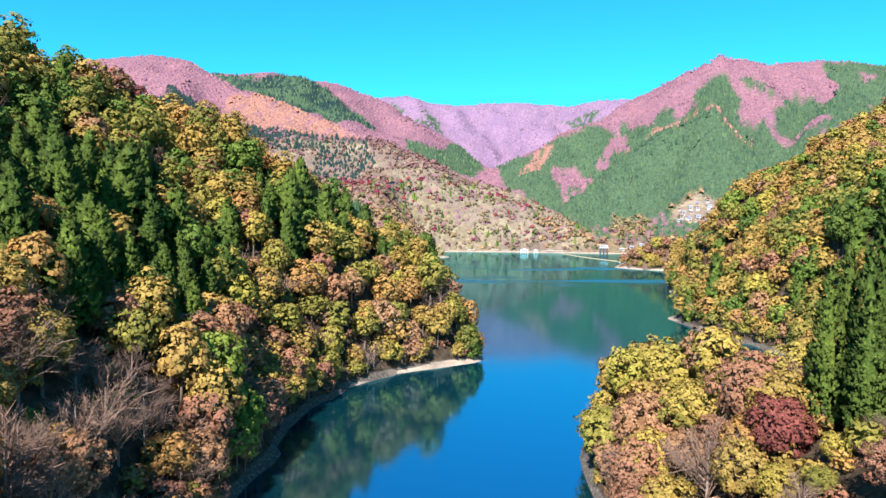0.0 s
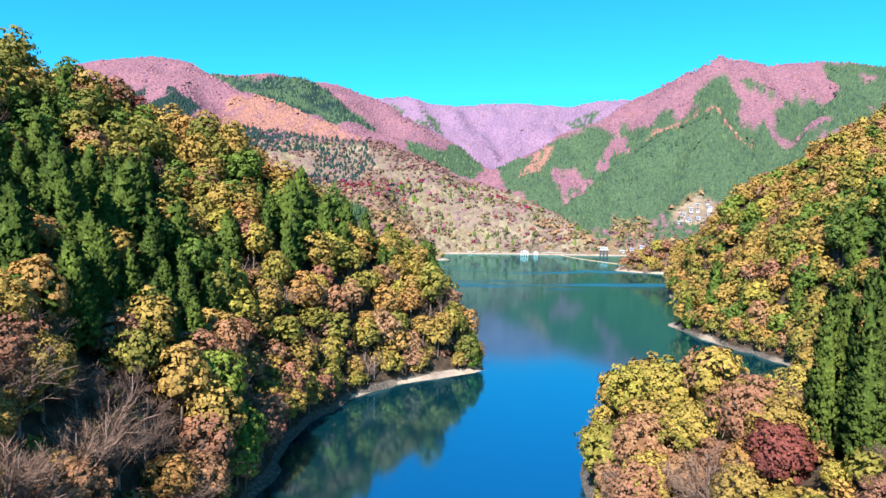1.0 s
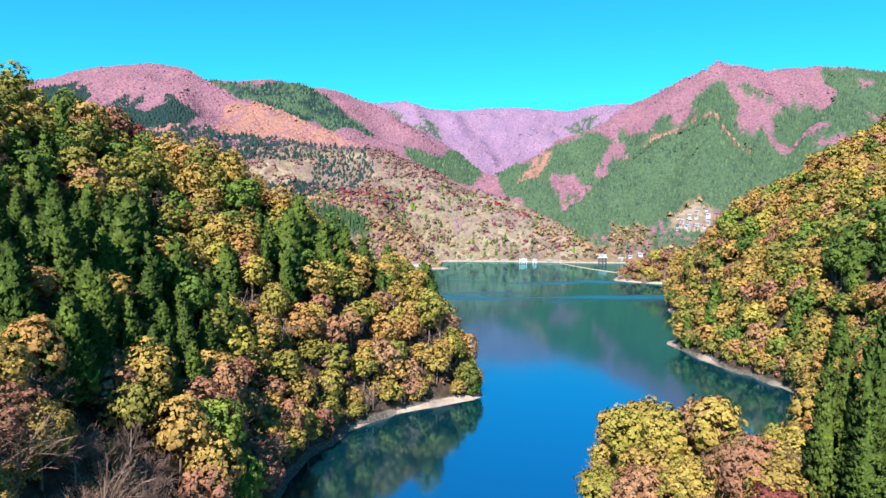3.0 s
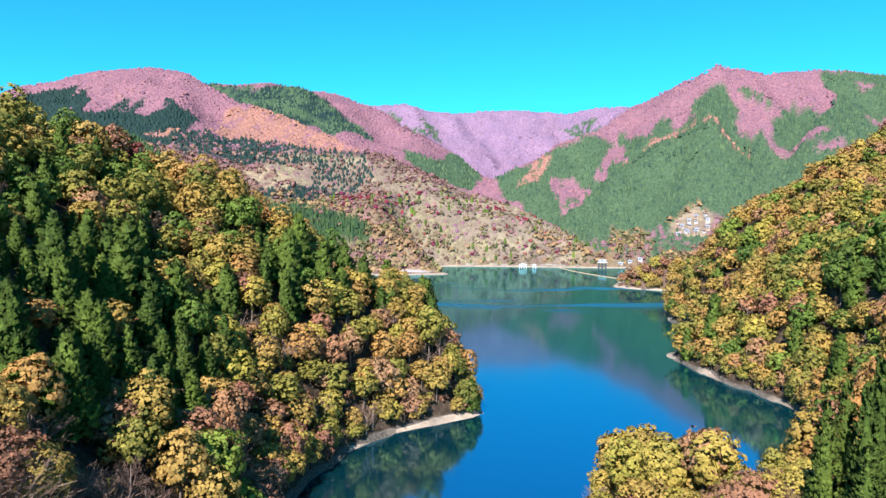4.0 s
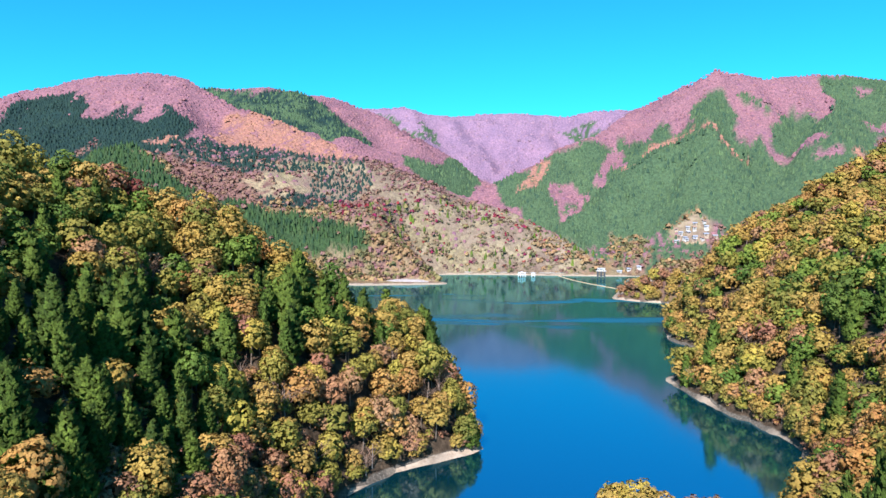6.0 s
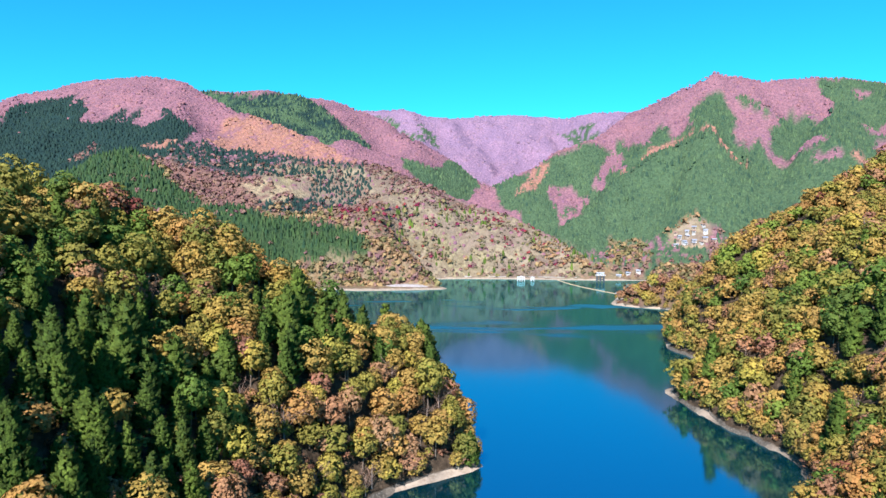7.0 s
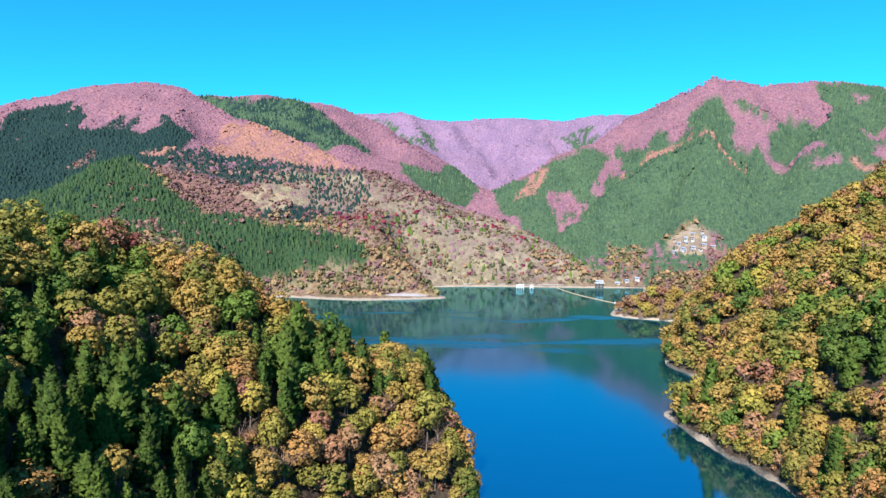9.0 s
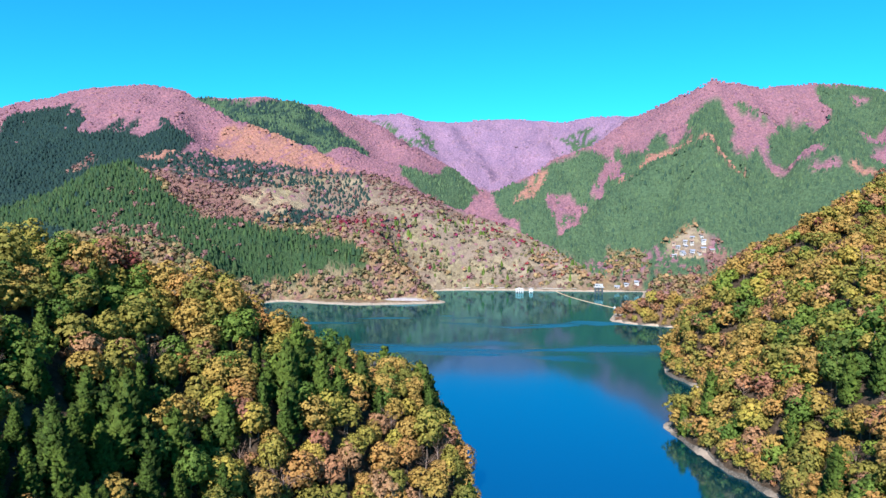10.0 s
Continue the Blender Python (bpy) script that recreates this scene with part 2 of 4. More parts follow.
def water_material():
    """Deep reservoir water: a dark green-blue body under a mirror with the sky's blue tinted into its gloss, ruffled by
    wind in long streaks.
    """
    m, t, b = material("lake_water", 0.6, 0.0)
    b.inputs["Base Color"].default_value = (0.002, 0.028, 0.038, 1)
    gloss = node(t, "BsdfGlossy", Roughness=0.06)
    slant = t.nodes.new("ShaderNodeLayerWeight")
    # gloss colour changes with slant, painting in the deeper blue of higher sky
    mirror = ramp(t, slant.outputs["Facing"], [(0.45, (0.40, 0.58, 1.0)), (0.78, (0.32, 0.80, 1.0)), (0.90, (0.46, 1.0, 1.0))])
    edge = node(t, "Fresnel", IOR=7.0)
    pos = t.nodes.new("ShaderNodeNewGeometry").outputs["Position"]
    sep = t.nodes.new("ShaderNodeSeparateXYZ")
    t.links.new(pos, sep.inputs[0])
    # two lanes of wind across the lake, with wandering edges
    sway = node(t, "Math")
    sway.operation = "MULTIPLY_ADD"
    t.links.new(noise_of(t, 1.0, 3, 0.55, (0.007, 0.011, 0.0)), sway.inputs[0])
    sway.inputs[1].default_value = 130.0
    t.links.new(sep.outputs["Y"], sway.inputs[2])
    along = node(t, "MapRange", **{"From Min": 585.0, "From Max": 825.0})
    t.links.new(sway.outputs[0], along.inputs[0])
    lanes = ramp(t, along.outputs[0], [(0.10, (0.0,) * 3), (0.17, (0.8,) * 3), (0.27, (0.8,) * 3), (0.40, (0.0,) * 3), (0.71, (0.0,) * 3), (0.76, (1.0,) * 3), (0.85, (1.0,) * 3), (0.90, (0.0,) * 3)])
    streak = blend(t, "MULTIPLY", 1.0, ramp(t, noise_of(t, 1.0, 3, 0.5, (0.004, 0.02, 0.0), 0.6), [(0.42, (0.0,) * 3), (0.55, (1.0,) * 3)]), lanes)
    # the wind lanes get a bluer gloss colour, imitating reflected high sky
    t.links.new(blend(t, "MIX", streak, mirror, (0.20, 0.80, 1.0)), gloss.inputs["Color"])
    small = noise_of(t, 0.55, 3, 0.6, (1.0, 0.55, 1.0))
    ruffle = node(t, "Math")
    ruffle.operation = "MULTIPLY_ADD"
    t.links.new(streak, ruffle.inputs[0])
    ruffle.inputs[1].default_value, ruffle.inputs[2].default_value = 0.42, 0.085
    t.links.new(ruffle.outputs[0], gloss.inputs["Roughness"])
    calm = node(t, "Math")
    calm.operation = "MULTIPLY_ADD"
    t.links.new(streak, calm.inputs[0])
    calm.inputs[1].default_value, calm.inputs[2].default_value = 0.20, 0.008
    n = node(t, "Bump", Distance=1.0)
    t.links.new(calm.outputs[0], n.inputs["Strength"])
    t.links.new(small, n.inputs["Height"])
    t.links.new(n.outputs[0], gloss.inputs["Normal"])
    mx = t.nodes.new("ShaderNodeMixShader")
    less = node(t, "MapRange", **{"From Min": 0.0, "From Max": 1.0, "To Min": 1.0, "To Max": 0.85})
    t.links.new(streak, less.inputs[0])
    share = node(t, "Math")
    share.operation = "MULTIPLY"
    t.links.new(edge.outputs[0], share.inputs[0])
    t.links.new(less.outputs[0], share.inputs[1])
    t.links.new(share.outputs[0], mx.inputs[0])
    t.links.new(b.outputs[0], mx.inputs[1])
    t.links.new(gloss.outputs[0], mx.inputs[2])
    t.links.new(mx.outputs[0], t.nodes["Material Output"].inputs[0])
    return m


# ---- the lie of the land ----
WEST_SHORE = [(-40, -300), (-44, 60), (-47, 130), (-46, 147), (-50, 165), (-48, 183), (-43, 206), (-38, 214), (-30, 228), (-17, 238), (-6, 246), (0, 251),
              (4, 257), (0, 268), (-4, 285), (-9, 315), (-17, 350), (-26, 385), (-34, 434), (-50, 480), (-75, 523), (-150, 570), (-240, 620), (-300, 720),
              (-290, 830), (-254, 864), (-200, 846), (-147, 834), (-90, 848), (-37, 863), (-40, 880), (-62, 930), (-81, 990), (-20, 1006), (51, 1008), (120, 1005)]
EAST_SHORE = [(186, 1003), (254, 1009), (230, 930), (185, 850), (168, 800), (150, 745), (147, 732), (165, 715), (210, 694), (215, 660), (190, 610), (160, 565),
              (154, 549), (146, 515), (142, 495), (148, 470), (153, 452), (150, 430), (135, 400), (112, 385), (105, 372), (106, 362), (111, 335), (113, 318),
              (122, 298), (126, 280), (128, 266), (122, 235), (105, 205), (85, 195), (60, 188), (45, 192), (36, 186), (30, 168), (25, 150), (24, 138), (26, 118), (24, 90), (20, 40), (20, -300)]
SHORE = np.array(WEST_SHORE + EAST_SHORE, float)

# strips of bare shore: middle, reach, width
BEACHES = [(-2, 252, 14, 7.0), (-24, 234, 12, 5.0), (-40, 212, 9, 3.5), (180, 706, 45, 9.0), (112, 330, 22, 2.8), (107, 370, 12, 3.2), (126, 280, 14, 2.4), (150, 450, 16, 5.0),
           (143, 500, 16, 4.0), (-150, 838, 130, 14.0), (80, 1006, 200, 16.0)]

# level ground by the water: middle, half-lengths, height
BENCHES = [(-130, 858, 108, 32, 2.6), (-200, 862, 70, 20, 2.6)]

CRESTS = []


def crest(fall, *line):
    """A ridge: how steeply its flanks fall, then (x, y, height) along it."""
    CRESTS.append((fall, line))


crest(1.00, (4, 257, 0), (-8, 260, 6), (-19, 266, 14), (-28, 266, 22), (-44, 275, 36), (-56, 272, 48), (-68, 265, 57), (-82, 262, 67), (-95, 257, 75), (-112, 252, 86), (-140, 245, 97), (-200, 235, 102), (-320, 240, 110))
crest(1.00, (-140, 245, 97), (-140, 190, 96), (-127, 140, 85), (-112, 100, 72), (-105, 40, 62), (-110, -200, 60))
crest(0.80, (-44, 275, 40), (-34, 305, 41), (-27, 335, 28), (-32, 390, 15))
crest(0.90, (-112, 252, 90), (-118, 330, 55), (-105, 420, 25), (-95, 470, 5))
crest(0.85, (620, 560, 260), (420, 555, 190), (324, 545, 142), (286, 530, 126), (246, 515, 100), (224, 510, 87), (199, 525, 70), (198, 570, 58), (206, 640, 48), (211, 700, 36), (180, 725, 17), (152, 735, 2))
crest(0.90, (330, 470, 140), (254, 440, 98), (225, 390, 90), (190, 340, 68), (150, 345, 36), (120, 365, 12), (107, 370, 2))
crest(0.95, (330, 470, 140), (290, 330, 140), (230, 220, 108), (170, 150, 84), (110, 60, 60), (90, 30, 50), (90, -200, 50))
crest(0.95, (230, 300, 110), (185, 290, 72), (155, 277, 38), (130, 266, 6))
crest(0.95, (84, 30, 50), (66, 66, 33), (57, 92, 27), (51, 115, 22), (46, 140, 18), (42, 164, 13), (38, 182, 5))
crest(0.62, (-1116, 1420, 326), (-1024, 1400, 330), (-950, 1395, 357), (-848, 1380, 375), (-750, 1366, 379), (-665, 1355, 380), (-604, 1345, 366), (-537, 1330, 336), (-454, 1290, 296), (-358, 1230, 266), (-286, 1191, 224), (-187, 1150, 181), (-118, 1145, 160), (-40, 1140, 125), (55, 1110, 95), (144, 1070, 54), (194, 1050, 28), (230, 1035, 8))
crest(0.75, (-724, 1650, 401), (-604, 1600, 394), (-528, 1580, 394), (-430, 1570, 375), (-367, 1560, 344), (-318, 1547, 296), (-262, 1530, 230), (-208, 1520, 197))
crest(0.72, (-421, 1640, 388), (-339, 1650, 378), (-270, 1660, 351), (-199, 1660, 302), (-113, 1640, 252), (-15, 1600, 185), (18, 1580, 160))
crest(0.62, (-405, 2150, 430), (-327, 2120, 426), (-223, 2082, 425), (-127, 2100, 402), (-76, 2150, 404), (107, 2200, 420), (290, 2200, 413), (390, 2150, 422), (465, 2050, 406), (434, 1750, 366))
crest(0.70, (290, 2200, 403), (181, 2000, 315), (59, 1800, 205))
crest(0.84, (397, 1750, 361), (434, 1650, 368), (486, 1560, 387), (512, 1538, 404), (542, 1524, 420), (570, 1528, 412), (617, 1540, 401), (762, 1560, 413), (884, 1600, 413), (1010, 1640, 400), (1182, 1700, 386), (1700, 1800, 300))
crest(0.95, (542, 1524, 410), (488, 1450, 348), (420, 1285, 261), (382, 1215, 190), (356, 1190, 148), (324, 1152, 98), (300, 1114, 52))
crest(0.95, (422, 1290, 261), (330, 1285, 218), (273, 1270, 171), (212, 1210, 124), (154, 1150, 84), (136, 1120, 55))
crest(0.70, (434, 1650, 368), (277, 1520, 270), (172, 1480, 234), (95, 1440, 187), (22, 1400, 149))
crest(0.70, (762, 1560, 406), (730, 1420, 319), (658, 1261, 262), (605, 1230, 217), (563, 1180, 159))
crest(0.75, (542, 1524, 407), (533, 1380, 286), (492, 1260, 203), (456, 1200, 150))
crest(0.70, (884, 1600, 407), (900, 1400, 340), (860, 1250, 280), (820, 1100, 220))
crest(0.62, (-762, 940, 88), (-692, 940, 117), (-612, 950, 161), (-523, 950, 192), (-474, 945, 175), (-410, 930, 134), (-332, 915, 108), (-265, 905, 90), (-170, 900, 70), (-116, 914, 40), (-86, 908, 14))
crest(0.60, (-984, 1250, 256), (-909, 1240, 260), (-881, 1300, 308), (-830, 1350, 344))
crest(0.60, (-1300, 900, 200), (-1000, 1000, 190), (-984, 1250, 256))
crest(0.30, (400, 1130, 66), (346, 1112, 62), (300, 1110, 52), (232, 1127, 46))


def lattice(ix, iy, seed):
    h = (ix.astype(np.int64) * 374761393 + iy.astype(np.int64) * 668265263 + seed * 974634533) & 0x7FFFFFFF
    h = ((h ^ (h >> 13)) * 1274126177) & 0x7FFFFFFF
    return ((h ^ (h >> 16)) & 0xFFFF) / 65535.0


def rough_noise(x, y, size, seed=0):
    """Smooth noise from -1 to 1 with lumps of that size."""
    u, v = x / size, y / size
    i, j = np.floor(u), np.floor(v)
    f, g = u - i, v - j
    f, g = f * f * (3 - 2 * f), g * g * (3 - 2 * g)
    a, b, c, d = lattice(i, j, seed), lattice(i + 1, j, seed), lattice(i, j + 1, seed), lattice(i + 1, j + 1, seed)
    return 2 * ((a * (1 - f) + b * f) * (1 - g) + (c * (1 - f) + d * f) * g) - 1


def inside(poly, x, y):
    odd = np.zeros(x.shape, bool)
    for (ax, ay), (bx, by) in zip(poly, np.roll(poly, -1, 0)):
        if ay != by:
            odd ^= ((ay > y) != (by > y)) & (x < (bx - ax) * (y - ay) / (by - ay) + ax)
    return odd


def edge_distance(poly, x, y, closed=True):
    best = np.full(x.shape, 1e9)
    for a, b in zip(poly[:None if closed else -1], np.roll(poly, -1, 0)):
        d = b - a
        s = np.clip(((x - a[0]) * d[0] + (y - a[1]) * d[1]) / max(1e-6, d @ d), 0, 1)
        best = np.minimum(best, np.hypot(x - a[0] - s * d[0], y - a[1] - s * d[1]))
    return best


def beach_width(x, y):
    width = np.full(x.shape, 1.0)
    for bx, by, size, most in BEACHES:
        width = np.maximum(width, most * np.exp(-((x - bx) ** 2 + (y - by) ** 2) / size ** 2))
    return width


def land(x, y):
    """The ground's height at x, y (arrays)."""
    x, y = np.asarray(x, float), np.asarray(y, float)
    far = np.clip((y - 300) / 500, 0, 1)
    wx = x + far * (22 * rough_noise(x, y, 130, 5) + 9 * rough_noise(x, y, 55, 6))
    wy = y + far * (22 * rough_noise(x, y, 130, 7) + 9 * rough_noise(x, y, 55, 8))
    wx, wy = wx + 3 * rough_noise(x, y, 25, 9), wy + 3 * rough_noise(x, y, 25, 10)
    z, top = np.full(x.shape, -50.0), np.full(x.shape, -50.0)
    for fall, line in CRESTS:
        for a, b in zip(line, line[1:]):
            dx, dy = b[0] - a[0], b[1] - a[1]
            s = np.clip(((wx - a[0]) * dx + (wy - a[1]) * dy) / (dx * dx + dy * dy), 0, 1)
            off = np.hypot(wx - a[0] - s * dx, wy - a[1] - s * dy)
            ridge = a[2] + s * (b[2] - a[2])
            flank = ridge - fall * (np.sqrt(off * off + 16) - 4)
            top = np.where(flank > z, ridge, top)
            z = np.maximum(z, flank)
    # gullies run down the flanks and die out towards the crests
    below = np.clip((top - z) / 40, 0.04, 1)
    high = np.clip((y - 950) / 250, 0, 1) * np.clip(z / 120, 0, 1) * below
    z = z + high * (9 - 26 * np.abs(rough_noise(x + 0.3 * y, y - 0.2 * x, 120, 12)) - 13 * np.abs(rough_noise(x - 0.2 * y, y + 0.2 * x, 52, 13)))
    z = z + far * np.clip(below + (y < 950), 0.2, 1) * (5 * rough_noise(x, y, 90, 1) + 2.5 * rough_noise(x, y, 40, 2)) + 1.2 * rough_noise(x, y, 17, 3)
    for cx, cy, rx, ry, top in BENCHES:
        r = np.hypot((x - cx) / rx, (y - cy) / ry)
        z = np.minimum(z, top + 70 * np.maximum(r - 1, 0))
    d = edge_distance(SHORE, x, y)
    lake = inside(SHORE, x, y)
    d = d + np.minimum(d, 6) * 0.35 * rough_noise(x, y, 14, 4)
    beach = beach_width(x, y)
    low = 0.3 + 0.10 * d + 0.04 * np.clip(y - 1010, 0, 400)
    z = np.clip(z, low, 0.15 + 0.24 * np.minimum(d, beach) + 1.5 * np.maximum(d - beach, 0))
    return np.where(lake, np.maximum(-0.3 * d, -9.0), z)


def steps(*pieces):
    return np.concatenate([np.arange(a, b, s) for a, b, s in pieces])


def mesh_of(name, verts, faces, mat, smooth=False, normals=None):
    """A mesh from a numpy array of points and one of equal-sided faces, shaded by its own normals where they are given."""
    me = bpy.data.meshes.new(name)
    k = faces.shape[1]
    me.vertices.add(len(verts))
    me.vertices.foreach_set("co", np.ascontiguousarray(verts, np.float32).ravel())
    me.loops.add(faces.size)
    me.loops.foreach_set("vertex_index", np.ascontiguousarray(faces, np.int32).ravel())
    me.polygons.add(len(faces))
    me.polygons.foreach_set("loop_start", np.arange(0, faces.size, k, dtype=np.int32))
    me.polygons.foreach_set("use_smooth", np.full(len(faces), smooth))
    me.update(calc_edges=True)
    me.materials.append(mat)
    if normals is not None:
        me.polygons.foreach_set("use_smooth", np.full(len(faces), True))
        me.normals_split_custom_set_from_vertices(normals.tolist())
    return me


# ---- stands of the far woods ----
PATCHES = []


def patch(kind, share, *poly):
    """A stand of one kind on the mountains: the share of it there, and its outline in the plan. An empty kind is open ground."""
    PATCHES.append((kind, poly, share))


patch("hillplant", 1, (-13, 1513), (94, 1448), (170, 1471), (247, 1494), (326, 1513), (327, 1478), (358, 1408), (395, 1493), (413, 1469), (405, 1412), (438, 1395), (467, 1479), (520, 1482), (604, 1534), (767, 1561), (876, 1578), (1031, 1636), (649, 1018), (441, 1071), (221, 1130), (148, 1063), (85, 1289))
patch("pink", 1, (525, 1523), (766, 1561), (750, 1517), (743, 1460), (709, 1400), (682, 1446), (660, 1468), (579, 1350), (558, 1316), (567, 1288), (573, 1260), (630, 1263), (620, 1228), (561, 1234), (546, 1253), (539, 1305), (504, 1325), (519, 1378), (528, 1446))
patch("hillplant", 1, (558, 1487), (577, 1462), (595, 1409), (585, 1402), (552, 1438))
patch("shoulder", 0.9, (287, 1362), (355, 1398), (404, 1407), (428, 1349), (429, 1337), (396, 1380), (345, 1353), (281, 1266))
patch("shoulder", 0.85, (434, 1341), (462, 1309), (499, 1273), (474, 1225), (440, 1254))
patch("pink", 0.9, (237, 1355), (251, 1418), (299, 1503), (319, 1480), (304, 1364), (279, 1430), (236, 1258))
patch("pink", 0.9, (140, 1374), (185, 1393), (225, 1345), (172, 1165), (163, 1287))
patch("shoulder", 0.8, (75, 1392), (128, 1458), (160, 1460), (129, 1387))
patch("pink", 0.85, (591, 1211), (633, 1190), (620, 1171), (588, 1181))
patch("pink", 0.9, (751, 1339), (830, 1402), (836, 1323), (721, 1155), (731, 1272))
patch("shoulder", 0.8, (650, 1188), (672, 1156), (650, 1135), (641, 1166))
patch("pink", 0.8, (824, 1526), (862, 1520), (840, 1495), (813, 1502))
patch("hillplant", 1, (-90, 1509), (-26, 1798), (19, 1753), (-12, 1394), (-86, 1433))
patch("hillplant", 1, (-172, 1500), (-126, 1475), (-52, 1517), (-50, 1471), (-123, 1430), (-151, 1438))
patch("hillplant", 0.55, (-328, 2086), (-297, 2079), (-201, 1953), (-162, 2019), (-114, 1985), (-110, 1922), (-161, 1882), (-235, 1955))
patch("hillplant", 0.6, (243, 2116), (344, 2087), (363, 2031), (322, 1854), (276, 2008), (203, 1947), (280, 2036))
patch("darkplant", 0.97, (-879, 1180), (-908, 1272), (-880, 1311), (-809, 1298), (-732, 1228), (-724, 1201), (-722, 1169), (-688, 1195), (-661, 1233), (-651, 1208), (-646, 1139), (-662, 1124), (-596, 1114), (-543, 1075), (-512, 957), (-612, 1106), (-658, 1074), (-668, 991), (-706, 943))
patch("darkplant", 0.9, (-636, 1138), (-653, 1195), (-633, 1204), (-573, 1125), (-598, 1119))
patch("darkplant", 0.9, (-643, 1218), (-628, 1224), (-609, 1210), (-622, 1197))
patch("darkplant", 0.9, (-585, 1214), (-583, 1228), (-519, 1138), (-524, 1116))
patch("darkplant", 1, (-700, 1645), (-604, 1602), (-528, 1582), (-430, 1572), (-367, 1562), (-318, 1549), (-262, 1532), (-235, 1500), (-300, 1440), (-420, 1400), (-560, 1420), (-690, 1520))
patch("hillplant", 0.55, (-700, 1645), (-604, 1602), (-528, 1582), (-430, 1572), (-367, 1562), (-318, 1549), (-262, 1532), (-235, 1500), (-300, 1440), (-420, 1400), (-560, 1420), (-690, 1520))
patch("shoulder", 0.85, (-483, 1160), (-475, 1268), (-446, 1270), (-354, 1233), (-272, 1184), (-210, 1144), (-240, 1132), (-302, 1118), (-364, 1148), (-468, 1173))
patch("shoulder", 0.8, (-569, 1101), (-484, 1115), (-474, 1164), (-459, 1101), (-513, 1064))
patch("russet", 0.8, (-510, 1059), (-456, 1109), (-362, 1143), (-302, 1118), (-189, 1136), (-163, 1015), (-242, 1024), (-340, 963), (-366, 915), (-408, 937), (-440, 935))
patch("darkplant", 0.62, (-520, 1067), (-475, 1157), (-410, 1164), (-336, 1144), (-302, 1118), (-242, 1138), (-187, 1136), (-166, 1045), (-209, 1037), (-242, 1024), (-243, 980), (-308, 968), (-338, 990), (-269, 1048), (-279, 1076), (-353, 1035), (-387, 1029), (-427, 1039), (-468, 1034))
patch("", 0.8, (-353, 1016), (-321, 1051), (-276, 1070), (-274, 1040), (-295, 1003), (-324, 982))
patch("plant", 0.97, (-706, 943), (-665, 986), (-593, 966), (-530, 959), (-510, 964), (-473, 958), (-440, 935), (-406, 931), (-366, 915), (-335, 965), (-280, 951), (-222, 966), (-166, 964), (-145, 919), (-148, 904), (-182, 904), (-242, 890), (-270, 880), (-302, 852), (-324, 806), (-361, 804), (-398, 801), (-484, 801), (-602, 801))
patch("russet", 0.7, (-665, 1063), (-661, 1112), (-640, 1091), (-644, 1041))
patch("russet", 0.6, (-466, 813), (-467, 861), (-460, 852), (-449, 809), (-416, 840), (-395, 817), (-471, 803))
patch("russet", 0.75, (-195, 1141), (-136, 1131), (-97, 1125), (-39, 1129), (37, 1123), (104, 1082), (55, 1110), (-38, 1099), (-110, 1070), (-174, 1013), (-170, 1074))
patch("", 0.12, (-239, 1012), (-174, 1013), (-110, 1070), (-38, 1099), (37, 1117), (100, 1082), (161, 1061), (193, 1042), (199, 1021), (-69, 1001), (-78, 906), (-83, 1021), (-115, 959), (-167, 971), (-219, 979))
patch("twig", 0.62, (-239, 1012), (-174, 1013), (-110, 1070), (-38, 1099), (37, 1117), (100, 1082), (161, 1061), (193, 1042), (199, 1021), (-69, 1001), (-78, 906), (-83, 1021), (-115, 959), (-167, 971), (-219, 979))
patch("olive", 0.17, (-239, 1012), (-174, 1013), (-110, 1070), (-38, 1099), (37, 1117), (100, 1082), (161, 1061), (193, 1042), (199, 1021), (-69, 1001), (-78, 906), (-83, 1021), (-115, 959), (-167, 971), (-219, 979))
patch("red", 0.11, (-239, 1012), (-174, 1013), (-110, 1070), (-38, 1099), (37, 1117), (100, 1082), (151, 1056), (139, 1032), (-69, 1008), (-83, 1021), (-115, 959), (-167, 971), (-219, 979))
patch("red", 0.8, (-215, 1036), (-176, 1025), (-158, 997), (-197, 996))
patch("red", 0.6, (13, 1112), (37, 1117), (44, 1098), (20, 1087))
patch("cedar", 0.03, (-204, 989), (-110, 1064), (37, 1105), (151, 1056), (139, 1032), (-69, 1008), (-115, 959))
patch("cedar", 0.9, (-60, 1068), (-37, 1075), (-32, 1069), (-55, 1062))
patch("ochre", 0.55, (89, 1065), (161, 1061), (201, 1040), (215, 1024), (104, 1029), (79, 1046))
patch("olive", 0.6, (-263, 883), (-216, 896), (-156, 909), (-115, 959), (-78, 908), (-64, 995), (-142, 828), (-249, 846))
patch("ochre", 0.45, (-156, 910), (-131, 957), (-87, 920), (-69, 895), (-108, 902), (-155, 902))
patch("hillplant", 0.75, (131, 1066), (223, 1143), (448, 1088), (425, 1001), (260, 1005), (202, 1027))
patch("ochre", 0.6, (223, 1143), (266, 1134), (284, 1091), (259, 1027), (207, 1026))
patch("olive", 0.35, (223, 1143), (266, 1134), (284, 1091), (259, 1027), (207, 1026))
patch("", 0.85, (316, 1102), (325, 1113), (351, 1105), (372, 1084), (365, 1067), (333, 1065))
patch("ochre", 0.7, (313, 1110), (328, 1131), (354, 1117), (373, 1098), (371, 1092), (351, 1105), (326, 1112))
patch("russet", 0.6, (376, 1090), (400, 1088), (390, 1058), (429, 1069), (439, 1065), (351, 1013))
patch("ochre", 0.5, (-240, 842), (-50, 842), (-45, 868), (-240, 868))
patch("olive", 0.2, (-240, 842), (-50, 842), (-45, 868), (-240, 868))
